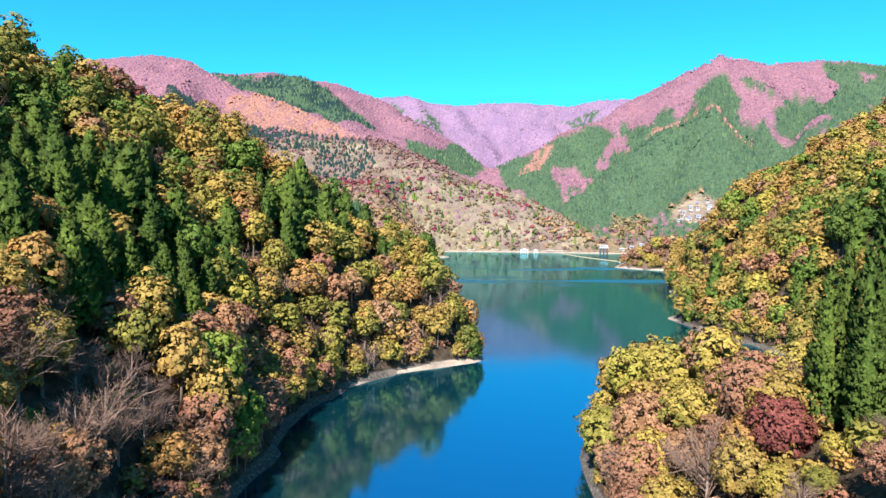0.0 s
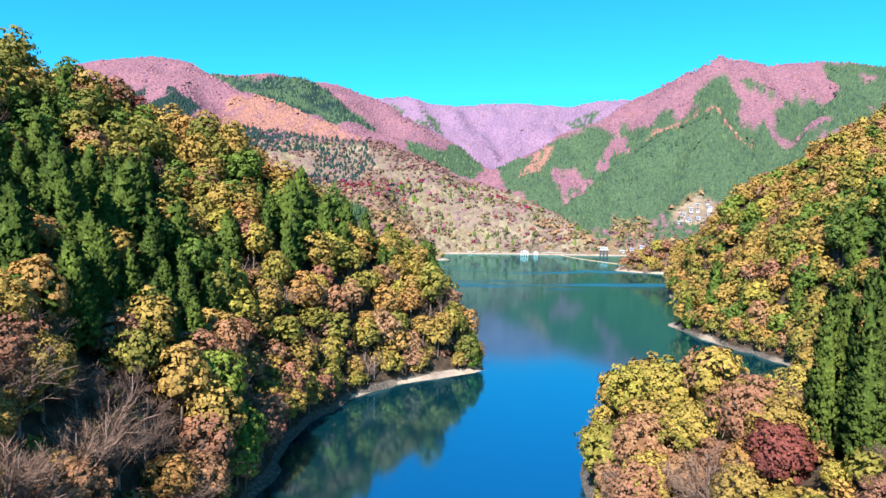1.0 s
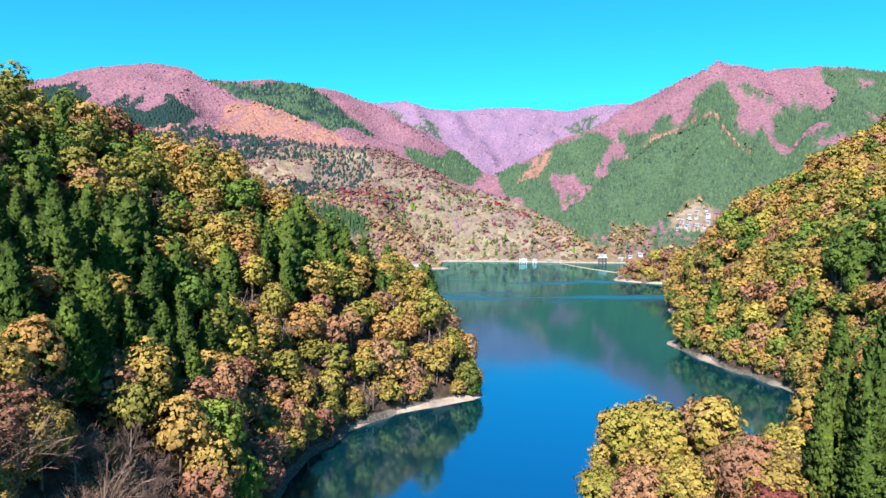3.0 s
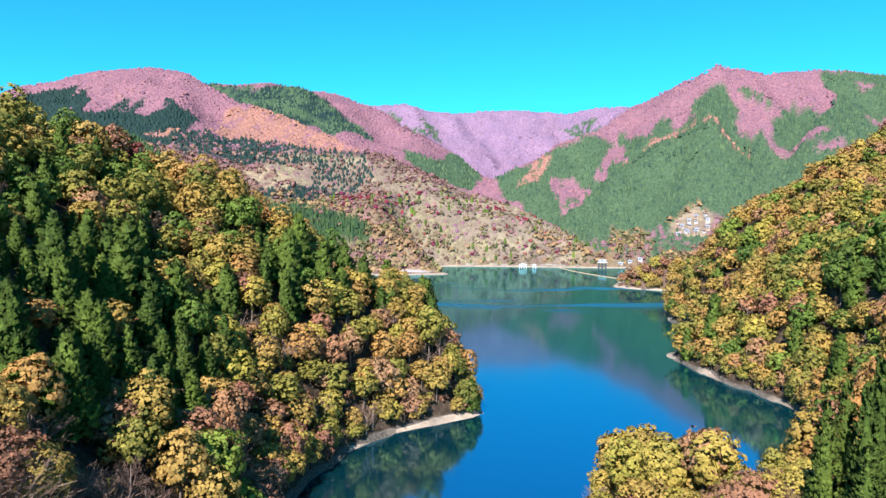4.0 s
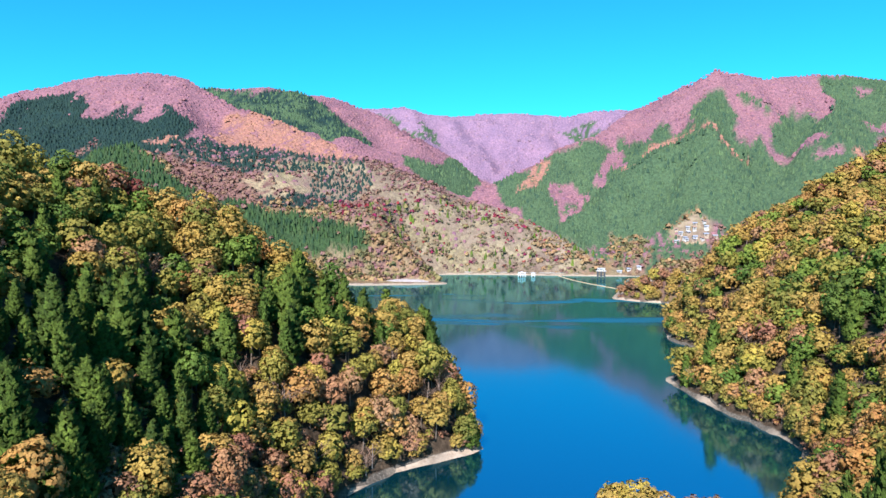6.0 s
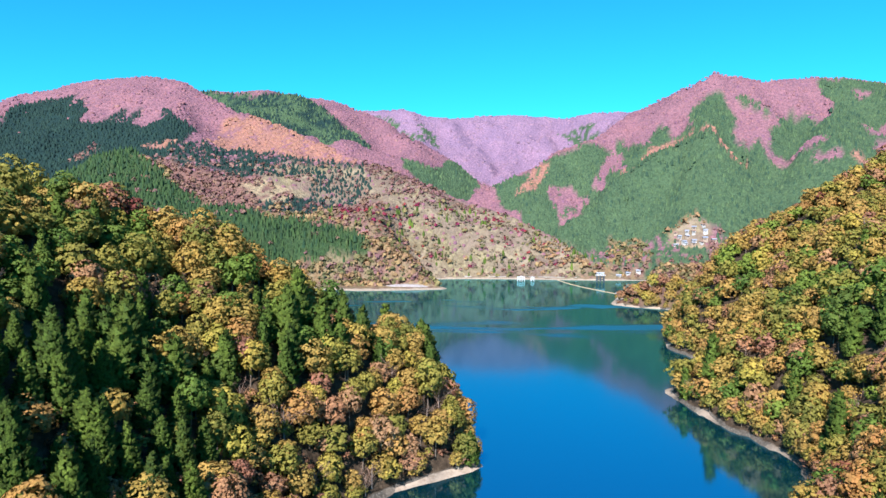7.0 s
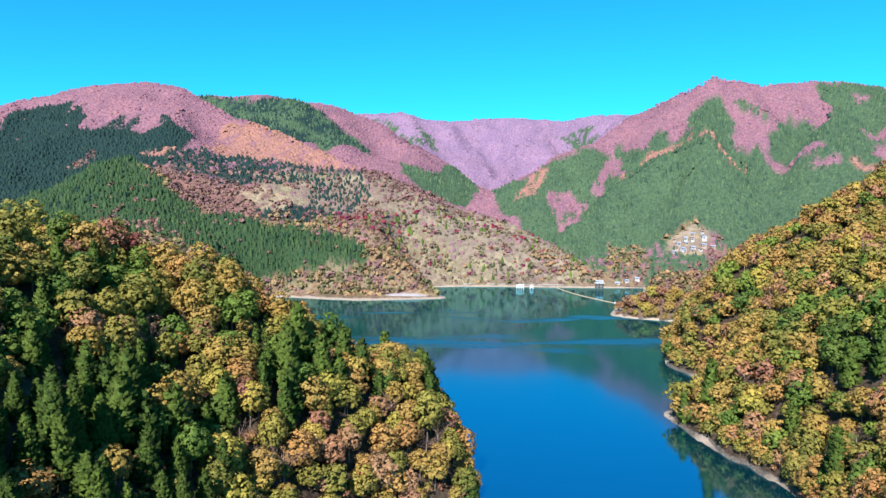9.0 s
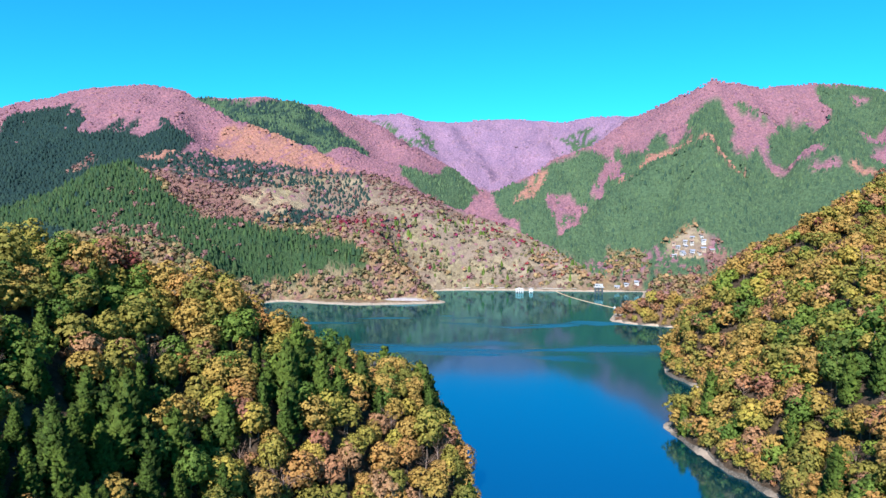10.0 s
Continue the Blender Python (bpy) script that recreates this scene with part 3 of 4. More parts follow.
patch("", 1, (-128, 868), (-56, 868), (-56, 880), (-128, 880))


def far_kinds(x, y, z, rng):
    pick = rng.random(x.size)
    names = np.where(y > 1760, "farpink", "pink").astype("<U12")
    names = np.where(y < 1035, np.where(pick < 0.45, "olive", np.where(pick < 0.75, "ochre", "russet")), names)
    names = np.where((y < 1180) & (x < -500), "darkplant", names)
    jx, jy = x + 9 * rough_noise(x, y, 30, 41), y + 9 * rough_noise(x, y, 30, 42)
    for kind, poly, share in PATCHES:
        names = np.where(inside(np.array(poly, float), jx, jy) & (pick < share), kind, names)
    return names


gx = steps((-4600, -1900, 300), (-1900, -900, 40), (-900, -340, 14), (-340, 340, 6.5), (340, 900, 14), (900, 1900, 40), (1900, 4601, 300))
gy = steps((-4600, -300, 430), (-300, 40, 20), (40, 640, 6), (640, 1200, 10), (1200, 2300, 16), (2300, 2800, 60), (2800, 4601, 300))
GX, GY = np.meshgrid(gx, gy)
GZ = land(GX, GY)
n0, n1 = len(gy), len(gx)
idx = np.arange(n0 * n1).reshape(n0, n1)
quads = np.stack([idx[:-1, :-1], idx[:-1, 1:], idx[1:, 1:], idx[1:, :-1]], -1).reshape(-1, 4)
land_mesh = mesh_of("ground", np.stack([GX, GY, GZ], -1).reshape(-1, 3), quads, ground_material(), True)
# the undergrowth has the hue of the stand that grows on it, haze tint included
COVER = {"pink": PINK, "farpink": HAZEPINK, "plant": PLANT, "darkplant": DARKPLANT, "hillplant": HILLPLANT, "shoulder": SHOULDER, "ochre": [(0.24, 0.16, 0.085)], "russet": [(0.215, 0.120, 0.098)], "olive": [(0.25, 0.19, 0.11)], "twig": SCRUB, "red": PINK, "cedar": PLANT, "": [(0.36, 0.28, 0.17)]}
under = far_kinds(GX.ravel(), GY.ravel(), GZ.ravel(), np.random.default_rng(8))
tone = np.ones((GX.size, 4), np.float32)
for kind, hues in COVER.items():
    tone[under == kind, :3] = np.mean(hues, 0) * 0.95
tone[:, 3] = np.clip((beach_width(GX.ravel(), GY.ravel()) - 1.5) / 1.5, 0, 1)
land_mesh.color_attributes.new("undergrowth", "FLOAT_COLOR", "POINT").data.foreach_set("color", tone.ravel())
ground = new("ground", land_mesh)
tagged(ground, "steep forested hillsides with leaf litter and a pale sandy shoreline", "ground", kind="structure")

wx0, wx1, wy0, wy1 = -330.0, 300.0, -320.0, 1030.0
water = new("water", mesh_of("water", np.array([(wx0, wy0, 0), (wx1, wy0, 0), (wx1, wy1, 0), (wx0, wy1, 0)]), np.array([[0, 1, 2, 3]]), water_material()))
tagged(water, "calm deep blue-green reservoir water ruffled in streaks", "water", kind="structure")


# ---- trees ----
def unit(rng, n):
    v = rng.normal(size=(n, 3))
    return v / np.linalg.norm(v, axis=1)[:, None]


def unit_rows(v):
    return v / (np.linalg.norm(v, axis=1)[:, None] + 1e-9)


def cards(rng, centres, normals, size, soft=None):
    """Small folded leaf clumps, one at each centre, facing about along its normal: points, triangles and shading normals."""
    n = len(centres)
    up = unit(rng, n)
    a = unit_rows(np.cross(normals, up))
    b = np.cross(normals, a)
    s = (size * rng.uniform(0.6, 1.35, n))[:, None]
    w = rng.uniform(0.6, 1.0, n)[:, None]
    fold = normals * s * 0.3
    pts = np.stack([centres - a * s, centres - b * s * w - fold, centres + a * s, centres + b * s * w - fold], 1).reshape(-1, 3)
    k = 4 * np.arange(n)[:, None]
    tris = np.concatenate([k + [0, 1, 2], k + [0, 2, 3]], 1).reshape(-1, 3)
    return pts, tris, np.repeat(normals if soft is None else unit_rows(soft), 4, 0)


def tufts(rng, centres, axes, size, soft):
    """Pointed sprays of needles: a three-sided spike along each axis."""
    n = len(centres)
    a = unit_rows(np.cross(axes, unit(rng, n)))
    b = np.cross(axes, a)
    s = (size * rng.uniform(0.7, 1.3, n))[:, None]
    sides = np.stack([axes * 1.5, a * 0.75, (-0.5 * a + 0.87 * b) * 0.75, (-0.5 * a - 0.87 * b) * 0.75], 1)
    pts = (centres[:, None] + sides * s[:, None]).reshape(-1, 3)
    k = 4 * np.arange(n)[:, None]
    tris = np.concatenate([k + [0, 1, 2], k + [0, 2, 3], k + [0, 3, 1]], 1).reshape(-1, 3)
    return pts, tris, unit_rows(np.repeat(unit_rows(soft), 4, 0) + 0.45 * sides.reshape(-1, 3))


def join(*pieces):
    """Points, triangles and, where the pieces have them, normals of them all."""
    base, tris = 0, []
    for piece in pieces:
        tris.append(piece[1] + base)
        base += len(piece[0])
    whole = np.concatenate([p[0] for p in pieces]), np.concatenate(tris)
    return whole + (np.concatenate([p[2] for p in pieces]),) if len(pieces[0]) > 2 else whole


def crown_mesh(name, crown, mat):
    return mesh_of(name, crown[0], crown[1], mat, False, crown[2] if len(crown) > 2 else None)


def moved(crown, px, py, pz, turn, grow):
    """A crown turned, scaled and set down at a place."""
    c, s = math.cos(turn), math.sin(turn)
    m = np.array(((c, s, 0), (-s, c, 0), (0, 0, 1)))
    return (crown[0] @ m * grow + (px, py, pz), crown[1]) + ((crown[2] @ m,) if len(crown) > 2 else ())


def ball(radius, centre, rings=4, sides=7):
    """A rough closed lump."""
    pts = [(0, 0, -1)]
    for i in range(1, rings):
        el = -math.pi / 2 + math.pi * i / rings
        pts += [(math.cos(el) * math.cos(2 * math.pi * j / sides), math.cos(el) * math.sin(2 * math.pi * j / sides), math.sin(el)) for j in range(sides)]
    pts.append((0, 0, 1))
    tris, last = [], len(pts) - 1
    for j in range(sides):
        k = (j + 1) % sides
        tris += [(0, 1 + k, 1 + j), (last, last - sides + j, last - sides + k)]
        for i in range(rings - 2):
            a, b = 1 + i * sides, 1 + (i + 1) * sides
            tris += [(a + j, a + k, b + k), (a + j, b + k, b + j)]
    return np.array(pts) * radius + np.array(centre), np.array(tris)


def tube(points, radii, sides=5):
    """A tapering limb along the points."""
    points = [np.array(p, float) for p in points]
    pts, tris = [], []
    for i, p in enumerate(points):
        d = points[min(i + 1, len(points) - 1)] - points[max(i - 1, 0)]
        d /= np.linalg.norm(d)
        a = np.cross(d, (0.31, 0.95, 0.12))
        a /= np.linalg.norm(a)
        b = np.cross(d, a)
        pts += [p + radii[i] * (a * math.cos(2 * math.pi * j / sides) + b * math.sin(2 * math.pi * j / sides)) for j in range(sides)]
    for i in range(len(points) - 1):
        for j in range(sides):
            k = (j + 1) % sides
            a, b = i * sides, (i + 1) * sides
            tris += [(a + j, a + k, b + k), (a + j, b + k, b + j)]
    return np.array(pts), np.array(tris)


def broadleaf_crown(rng, radius, height, puffs, per_puff, size):
    """Rounded boughs of leaf clumps all over a lumpy dome, with dark gaps between; the base of the tree is at the origin."""
    mid = np.array((0, 0, height * 0.54))
    inner = unit(rng, max(8, puffs)) * (radius * 0.6, radius * 0.6, height * 0.28) * rng.uniform(0.3, 1.0, (max(8, puffs), 1))
    pieces = [cards(rng, mid + inner, unit(rng, len(inner)), radius * 0.9 / len(inner) ** 0.33)]
    lobes = unit(rng, 5)
    lobes[:, 2] = np.abs(lobes[:, 2]) * 0.8
    for i in range(puffs):
        f = (i + 0.5) / puffs
        el, az = math.asin(max(-0.6, 1 - 1.6 * f)), i * 2.39996 + rng.uniform(-0.4, 0.4)
        way = np.array((math.cos(el) * math.cos(az), math.cos(el) * math.sin(az), math.sin(el)))
        swell = 0.80 + 0.30 * max(0.0, float((lobes @ way).max())) ** 3
        c = mid + way * (radius * 0.84, radius * 0.84, height * 0.39) * swell * rng.uniform(0.80, 1.10)
        r = radius * rng.uniform(0.19, 0.33) * (36 / puffs) ** 0.4
        n = unit(rng, int(per_puff * 1.8))
        n = n[np.argsort(-(n @ (way + (0, 0, 0.4))))[:per_puff]]
        at = c + n * r * (1, 1, 0.72) * rng.uniform(0.72, 1.18, len(n))[:, None]
        face = unit_rows(0.8 * n + 0.45 * way + (0, 0, 0.15) + 0.45 * unit(rng, len(n)))
        pieces.append(cards(rng, at, face, size, 0.65 * n + 0.35 * way + 0.40 * face))
    return join(*pieces)


def cedar_crown(rng, radius, height, whorls, size, bunch=6, apart=3.3, loose=0.85):
    """A narrow tower of boughs, each ending in a bunch of upswept sprays with dark gaps between; a slender top."""
    pts, axs, out = [], [], []
    for i in range(whorls):
        f = i / (whorls - 1)
        z = height * (0.10 + 0.87 * f)
        r = radius * (1 - f) ** 0.72 * min(1, 0.6 + f * 3) + 0.12
        n = max(3, int(2 * math.pi * r / (size * apart)))
        for j in range(n):
            a = 2 * math.pi * (j + 0.5 * (i % 2) + rng.random() * 0.6) / n
            rr = r * rng.uniform(0.66, 1.16)
            way = np.array((math.cos(a), math.sin(a), 0.35))
            tip = np.array((rr * math.cos(a), rr * math.sin(a), z + rng.uniform(-0.45, 0.45) * height / whorls))
            for k in range(bunch):
                jitter = unit(rng, 1)[0]
                pts.append(tip + jitter * size * loose - way * size * 0.5 * rng.random())
                axs.append(way * 0.8 + np.array((0, 0, rng.uniform(0.2, 0.9))) + 0.55 * jitter)
                out.append(way + 0.6 * jitter)
    core = ball(1.0, (0, 0, 0), 5, 7)
    round_core = unit_rows(core[0] * (1, 1, 0.2))
    z = (core[0][:, 2] + 1) / 2
    core[0][:, :2] *= (radius * 0.46 * (1.05 - z) ** 0.5)[:, None]
    core[0][:, 2] = height * (0.12 + 0.82 * z)
    return join((*core, round_core), tufts(rng, np.array(pts), unit_rows(np.array(axs)), size, np.array(out)))


def bare_crown(rng, radius, height, limbs, twigs):
    """Forking leafless limbs with a haze of fine twigs at their ends."""
    pieces = []
    for i in range(limbs):
        az, el = i * 2.39996 + rng.uniform(-0.3, 0.3), rng.uniform(0.45, 1.25)
        z0 = height * rng.uniform(0.18, 0.55)
        reach = radius * rng.uniform(0.75, 1.1)
        way = np.array((math.cos(az) * math.cos(el), math.sin(az) * math.cos(el), math.sin(el)))
        side = np.cross(way, (0, 0, 1))
        p0 = np.array((0, 0, z0))
        p1 = p0 + way * reach * 0.5 + side * rng.uniform(-0.2, 0.2) * reach
        p2 = p1 + (way + side * rng.uniform(-0.4, 0.4)) * reach * 0.5
        pieces.append(tube([p0, p1, p2], [0.13, 0.07, 0.025], 3))
        for k in range(3):
            q = p1 + (p2 - p1) * rng.random()
            w = way + 0.9 * unit(rng, 1)[0]
            w /= np.linalg.norm(w)
            pieces.append(tube([q, q + w * reach * 0.38], [0.05, 0.015], 3))
        for k in range(twigs):
            f = rng.random() ** 0.6
            q = p0 + (p2 - p0) * (0.35 + 0.65 * f) + unit(rng, 1)[0] * reach * 0.28 * rng.random()
            w = way + 0.7 * unit(rng, 1)[0]
            w /= np.linalg.norm(w)
            s = np.cross(w, unit(rng, 1)[0]) * rng.uniform(0.018, 0.042)
            length = rng.uniform(0.6, 1.4)
            pieces.append((np.array([q - s, q + s, q + w * length]), np.array([[0, 1, 2]])))
    return join(*pieces)


def trunk_mesh(rng, height, radius):
    lean = rng.uniform(-0.25, 0.25, 2)
    pts = [(0, 0, -1.2), (0, 0, 0.3), (lean[0], lean[1], height * 0.4), (lean[0] * 1.6, lean[1] * 1.6, height * 0.8)]
    return tube(pts, [radius * 1.5, radius, radius * 0.7, radius * 0.2], 6)


def prototypes(kind, detail):
    """Shapes of one kind of tree: (crown, trunk) point-and-triangle pairs, at several detail levels."""
    rng = np.random.default_rng(len(kind) * 31 + {"closest": 4, "close": 0, "near": 1, "mid": 2, "back": 3, "bush": 5}[detail])
    out = []
    for v in range({"closest": 3, "close": 4, "near": 4, "mid": 4, "back": 3, "bush": 3}[detail]):
        if kind == "cedar":
            h, r = rng.uniform(15, 20), rng.uniform(2.9, 3.8)
            whorls, size = {"closest": (36, 0.38), "close": (32, 0.44), "near": (27, 0.54), "mid": (16, 0.88), "back": (10, 1.3)}[detail]
            out.append((cedar_crown(rng, r, h, whorls, size), trunk_mesh(rng, h, 0.26)))
        elif kind == "bare":
            h, r = rng.uniform(8, 11), rng.uniform(4.0, 5.2)
            limbs, twigs = {"closest": (24, 95), "close": (21, 70), "near": (16, 40), "mid": (11, 22), "back": (6, 14)}[detail]
            out.append((bare_crown(rng, r, h, limbs, twigs), trunk_mesh(rng, h, 0.2)))
        else:
            h, r = rng.uniform(9, 12.5), rng.uniform(3.7, 4.9)
            puffs, per, size = {"closest": (84, 54, 0.160), "close": (62, 40, 0.220), "near": (36, 26, 0.34), "mid": (26, 22, 0.42), "back": (15, 13, 0.64), "bush": (9, 14, 0.72)}[detail]
            out.append((broadleaf_crown(rng, r, h, puffs, per, size), trunk_mesh(rng, h, 0.22)))
    return out


LABEL = {"yellow": "broadleaf tree with golden yellow autumn leaves", "ochre": "broadleaf tree with ochre and orange autumn leaves",
         "russet": "broadleaf tree with russet brown autumn leaves", "olive": "broadleaf tree turning from olive green to yellow",
         "green": "evergreen broadleaf tree with deep green leaves", "lime": "broadleaf tree with fresh lime green leaves",
         "cedar": "tall narrow dark green cedar with upswept sprays", "bare": "leafless grey-brown tree with fine twigs", "red": "maple with deep red autumn leaves"}


def soft_normals(me):
    """Light a closed canopy as one soft mass: normals that lean upwards."""
    own = np.empty(len(me.vertices) * 3, np.float32)
    me.vertices.foreach_get("normal", own)
    out = 0.62 * own.reshape(-1, 3) + (0, 0, 0.38)
    out /= np.linalg.norm(out, axis=1)[:, None] + 1e-6
    me.normals_split_custom_set_from_vertices(out.tolist())


def tree_hues(me, values):
    me.attributes.new("tree_hue", "FLOAT", "POINT").data.foreach_set("value", values.astype(np.float32))


def scatter(x0, x1, y0, y1, gap, seed):
    """Points of a jittered grid."""
    rng = np.random.default_rng(seed)
    x, y = np.meshgrid(np.arange(x0, x1, gap), np.arange(y0, y1, gap))
    x, y = x.ravel(), y.ravel()
    return x + rng.uniform(-0.45, 0.45, x.size) * gap, y + rng.uniform(-0.45, 0.45, x.size) * gap, rng


def oval(x, y, cx, cy, rx, ry, turn=0.0):
    c, s = math.cos(radians(turn)), math.sin(radians(turn))
    u, v = (x - cx) * c + (y - cy) * s, -(x - cx) * s + (y - cy) * c
    return (u / rx) ** 2 + (v / ry) ** 2 < 1 + 0.5 * rough_noise(x, y, 12, 21)


def near_kinds(x, y, rng):
    """Which kind of tree grows at each point of the near hills."""
    pick, drift = rng.random(x.size), rough_noise(x, y, 38, 31) * 0.5 + 0.5
    names = np.array(["yellow", "ochre", "olive", "russet", "green", "cedar", "bare", "red", "lime"])
    west = np.array([0.08, 0.32, 0.31, 0.08, 0.11, 0.05, 0.02, 0.004, 0.026])
    east = np.array([0.08, 0.42, 0.24, 0.13, 0.04, 0.02, 0.03, 0.008, 0.032])
    low = np.array([0.02, 0.27, 0.03, 0.39, 0.00, 0.00, 0.28, 0.003, 0.007])
    point = np.array([0.24, 0.16, 0.18, 0.22, 0.00, 0.00, 0.13, 0.02, 0.05])
    choose = lambda share: names[np.minimum(np.searchsorted(np.cumsum(share), pick), len(names) - 1)]
    kinds = np.where(x < 0, choose(west), choose(east))
    upper = np.array([0.03, 0.27, 0.27, 0.11, 0.18, 0.12, 0.01, 0.005, 0.005])
    kinds = np.where((x < -78) & (y > 120), choose(upper), kinds)
    kinds = np.where((x < -40) & (y < 165) & (x > -78 + 0.12 * (y - 100)), choose(low), kinds)
    kinds = np.where((x > 0) & (y < 205) & (x < 80), choose(point), kinds)
    bank = np.array([0.08, 0.38, 0.13, 0.27, 0.01, 0.01, 0.09, 0.004, 0.026])
    kinds = np.where((x < -10) & (y >= 165) & (y < 262) & (x > -66 + 0.10 * (y - 165)), choose(bank), kinds)
    for cx, cy, rx, ry, turn in ((-88, 132, 16, 32, 10), (-80, 160, 14, 18, 0), (-70, 140, 8, 15, 0), (-102, 165, 10, 18, 0), (-66, 226, 12, 8, -20), (-60, 246, 12, 7, -20), (-48, 266, 10, 7, 0),
                                 (194, 356, 12, 10, 0), (182, 280, 10, 18, 0), (160, 283, 10, 14, 0)):
        kinds = np.where(oval(x, y, cx, cy, rx, ry, turn) & (pick > 0.14), "cedar", kinds)
    for cx, cy, rx, ry, turn in ((193, 490, 10, 26, 20), (225, 512, 24, 8, 25), (168, 305, 15, 26, 0), (178, 362, 12, 22, 0)):
        kinds = np.where(oval(x, y, cx, cy, rx, ry, turn) & (pick > 0.25), np.where(drift > 0.66, "lime", "green"), kinds)
    # the near point: golden crowns at its tip, then russet, ochre and lime towards the neck
    for kind, cx, cy, rx, ry in (("yellow", 41, 172, 10, 13), ("russet", 55, 163, 7, 8), ("ochre", 64, 156, 7, 7), ("lime", 73, 149, 6, 7), ("lime", -51, 136, 4.5, 5), ("russet", 49, 132, 12, 9), ("olive", 34, 146, 7, 12), ("bare", 58, 128, 6, 6), ("russet", 192, 700, 45, 60)):
        kinds = np.where(oval(x, y, cx, cy, rx, ry) & (pick > 0.38), kind, kinds)
    return kinds


# near hills: the closest of each kind stand singly, the rest are joined
x, y, rng = scatter(-330, 430, 48, 760, 6.3, 11)
thin = (y < 300) | (rng.random(x.size) < 0.80)
x, y = x[thin], y[thin]
# the water's edge is lined with trees that lean out over the bank
for a, b in zip(SHORE, np.roll(SHORE, -1, 0)):
    run = np.linalg.norm(b - a)
    if max(a[1], b[1]) < 640 and min(a[1], b[1]) > 40:
        k = np.arange(1.5, run, 4.6)
        out = np.array((b[1] - a[1], a[0] - b[0])) / run
        off = rng.uniform(1.6, 4.2, k.size)
        x, y = np.append(x, a[0] + (b - a)[0] * k / run - out[0] * off), np.append(y, a[1] + (b - a)[1] * k / run - out[1] * off)
z = land(x, y)
slot = (z > 0.75 + 0.5 * rng.random(x.size)) & ~((x < -60) & (y > 300) & (rng.random(x.size) < 0.6)) & ~((np.hypot((x - 61) / 11, (y - 97) / 9) < 1)) & (x > -0.78 * y - 14) & (x < 0.62 * y + 16) & ~((y > 640) & (x < 100)) & ~((x < -112) & (y > 264)) & ~((x < -45) & (y > 285) & (y < 370)) & ~((x > 240) & (y > 610)) & ~((x > 320) & (y > 575))
x, y, z = x[slot], y[slot], z[slot]
kinds = near_kinds(x, y, rng)
# the cedars stand apart, with deep shade between them
apart = (kinds != "cedar") | (rng.random(x.size) < 0.72)
x, y, z, kinds = x[apart], y[apart], z[apart], kinds[apart]
size = rng.uniform(0.78, 1.28, x.size) * np.where(kinds == "cedar", 1.04, 1.22) * np.where(rng.random(x.size) < 0.1, 0.7, 1.0) * np.where((x > 0) & (y < 96), 0.6, 1.0) * np.where((kinds == "cedar") & (z > 58), 0.66, 1.0)
size = size * np.where(z < 3.5, 0.78, 1.0)
turn = rng.uniform(0, 2 * math.pi, x.size)
reach = np.hypot(x, y)
SINGLE = 240
NAME = {"cedar": "cedar_tree", "bare": "bare_tree", "red": "maple_tree"}
for kind in ("cedar", "yellow", "ochre", "olive", "russet", "green", "lime", "bare", "red"):
    mine = np.flatnonzero(kinds == kind)
    mine = mine[np.argsort(reach[mine])]
    leaf = TWIGS if kind == "bare" else LEAF[kind]
    bark = PALEBARK if kind == "bare" else BARK
    meshes = {}
    for detail in ("closest", "close", "near", "mid", "back"):
        meshes[detail] = [(crown_mesh(kind + "_crown", c, FINE.get(kind, leaf) if detail in ("closest", "close") else leaf), mesh_of(kind + "_trunk", *t, bark, True)) for c, t in prototypes(kind, detail)]
    for i in mine[:SINGLE]:
        shapes = meshes["closest" if reach[i] < 100 else "close" if reach[i] < 128 else "near" if reach[i] < 190 else "mid" if reach[i] < 330 else "back"]
        crown, trunk = shapes[i % len(shapes)]
        m = pose(x[i], y[i], z[i], 0, 0, math.degrees(turn[i])) @ Matrix.Diagonal((size[i], size[i], size[i] * (0.85 + 0.3 * ((i * 37) % 10) / 10), 1))
        tree = new(NAME.get(kind, kind + "_broadleaf_tree"))
        tree.empty_display_size = 0.5
        for name, me in (("trunk", trunk), ("crown", crown)):
            new(name, me).parent = tree
        tree.matrix_basis = m
        tagged(tree, LABEL[kind], "tree", "trees on the hillsides")
    rest = mine[SINGLE:]
    if len(rest):
        protos = {d: prototypes(kind, d) for d in ("mid", "back")}
        pieces, hues = [], []
        for i in rest:
            pieces.append(moved(protos["mid" if reach[i] < 320 else "back"][i % 3][0], x[i], y[i], z[i], turn[i], size[i]))
            hues.append(np.full(len(pieces[-1][0]), (i * 0.618034) % 1.0))
        wood = new(kind + "_woodland", crown_mesh(kind + "_woodland", join(*pieces), WOOD["twig" if kind == "bare" else kind]))
        tree_hues(wood.data, np.concatenate(hues))
        tagged(wood, "woodland of " + LABEL[kind].replace(" tree", " trees") + " on the slopes", "woodland", kind="stuff")


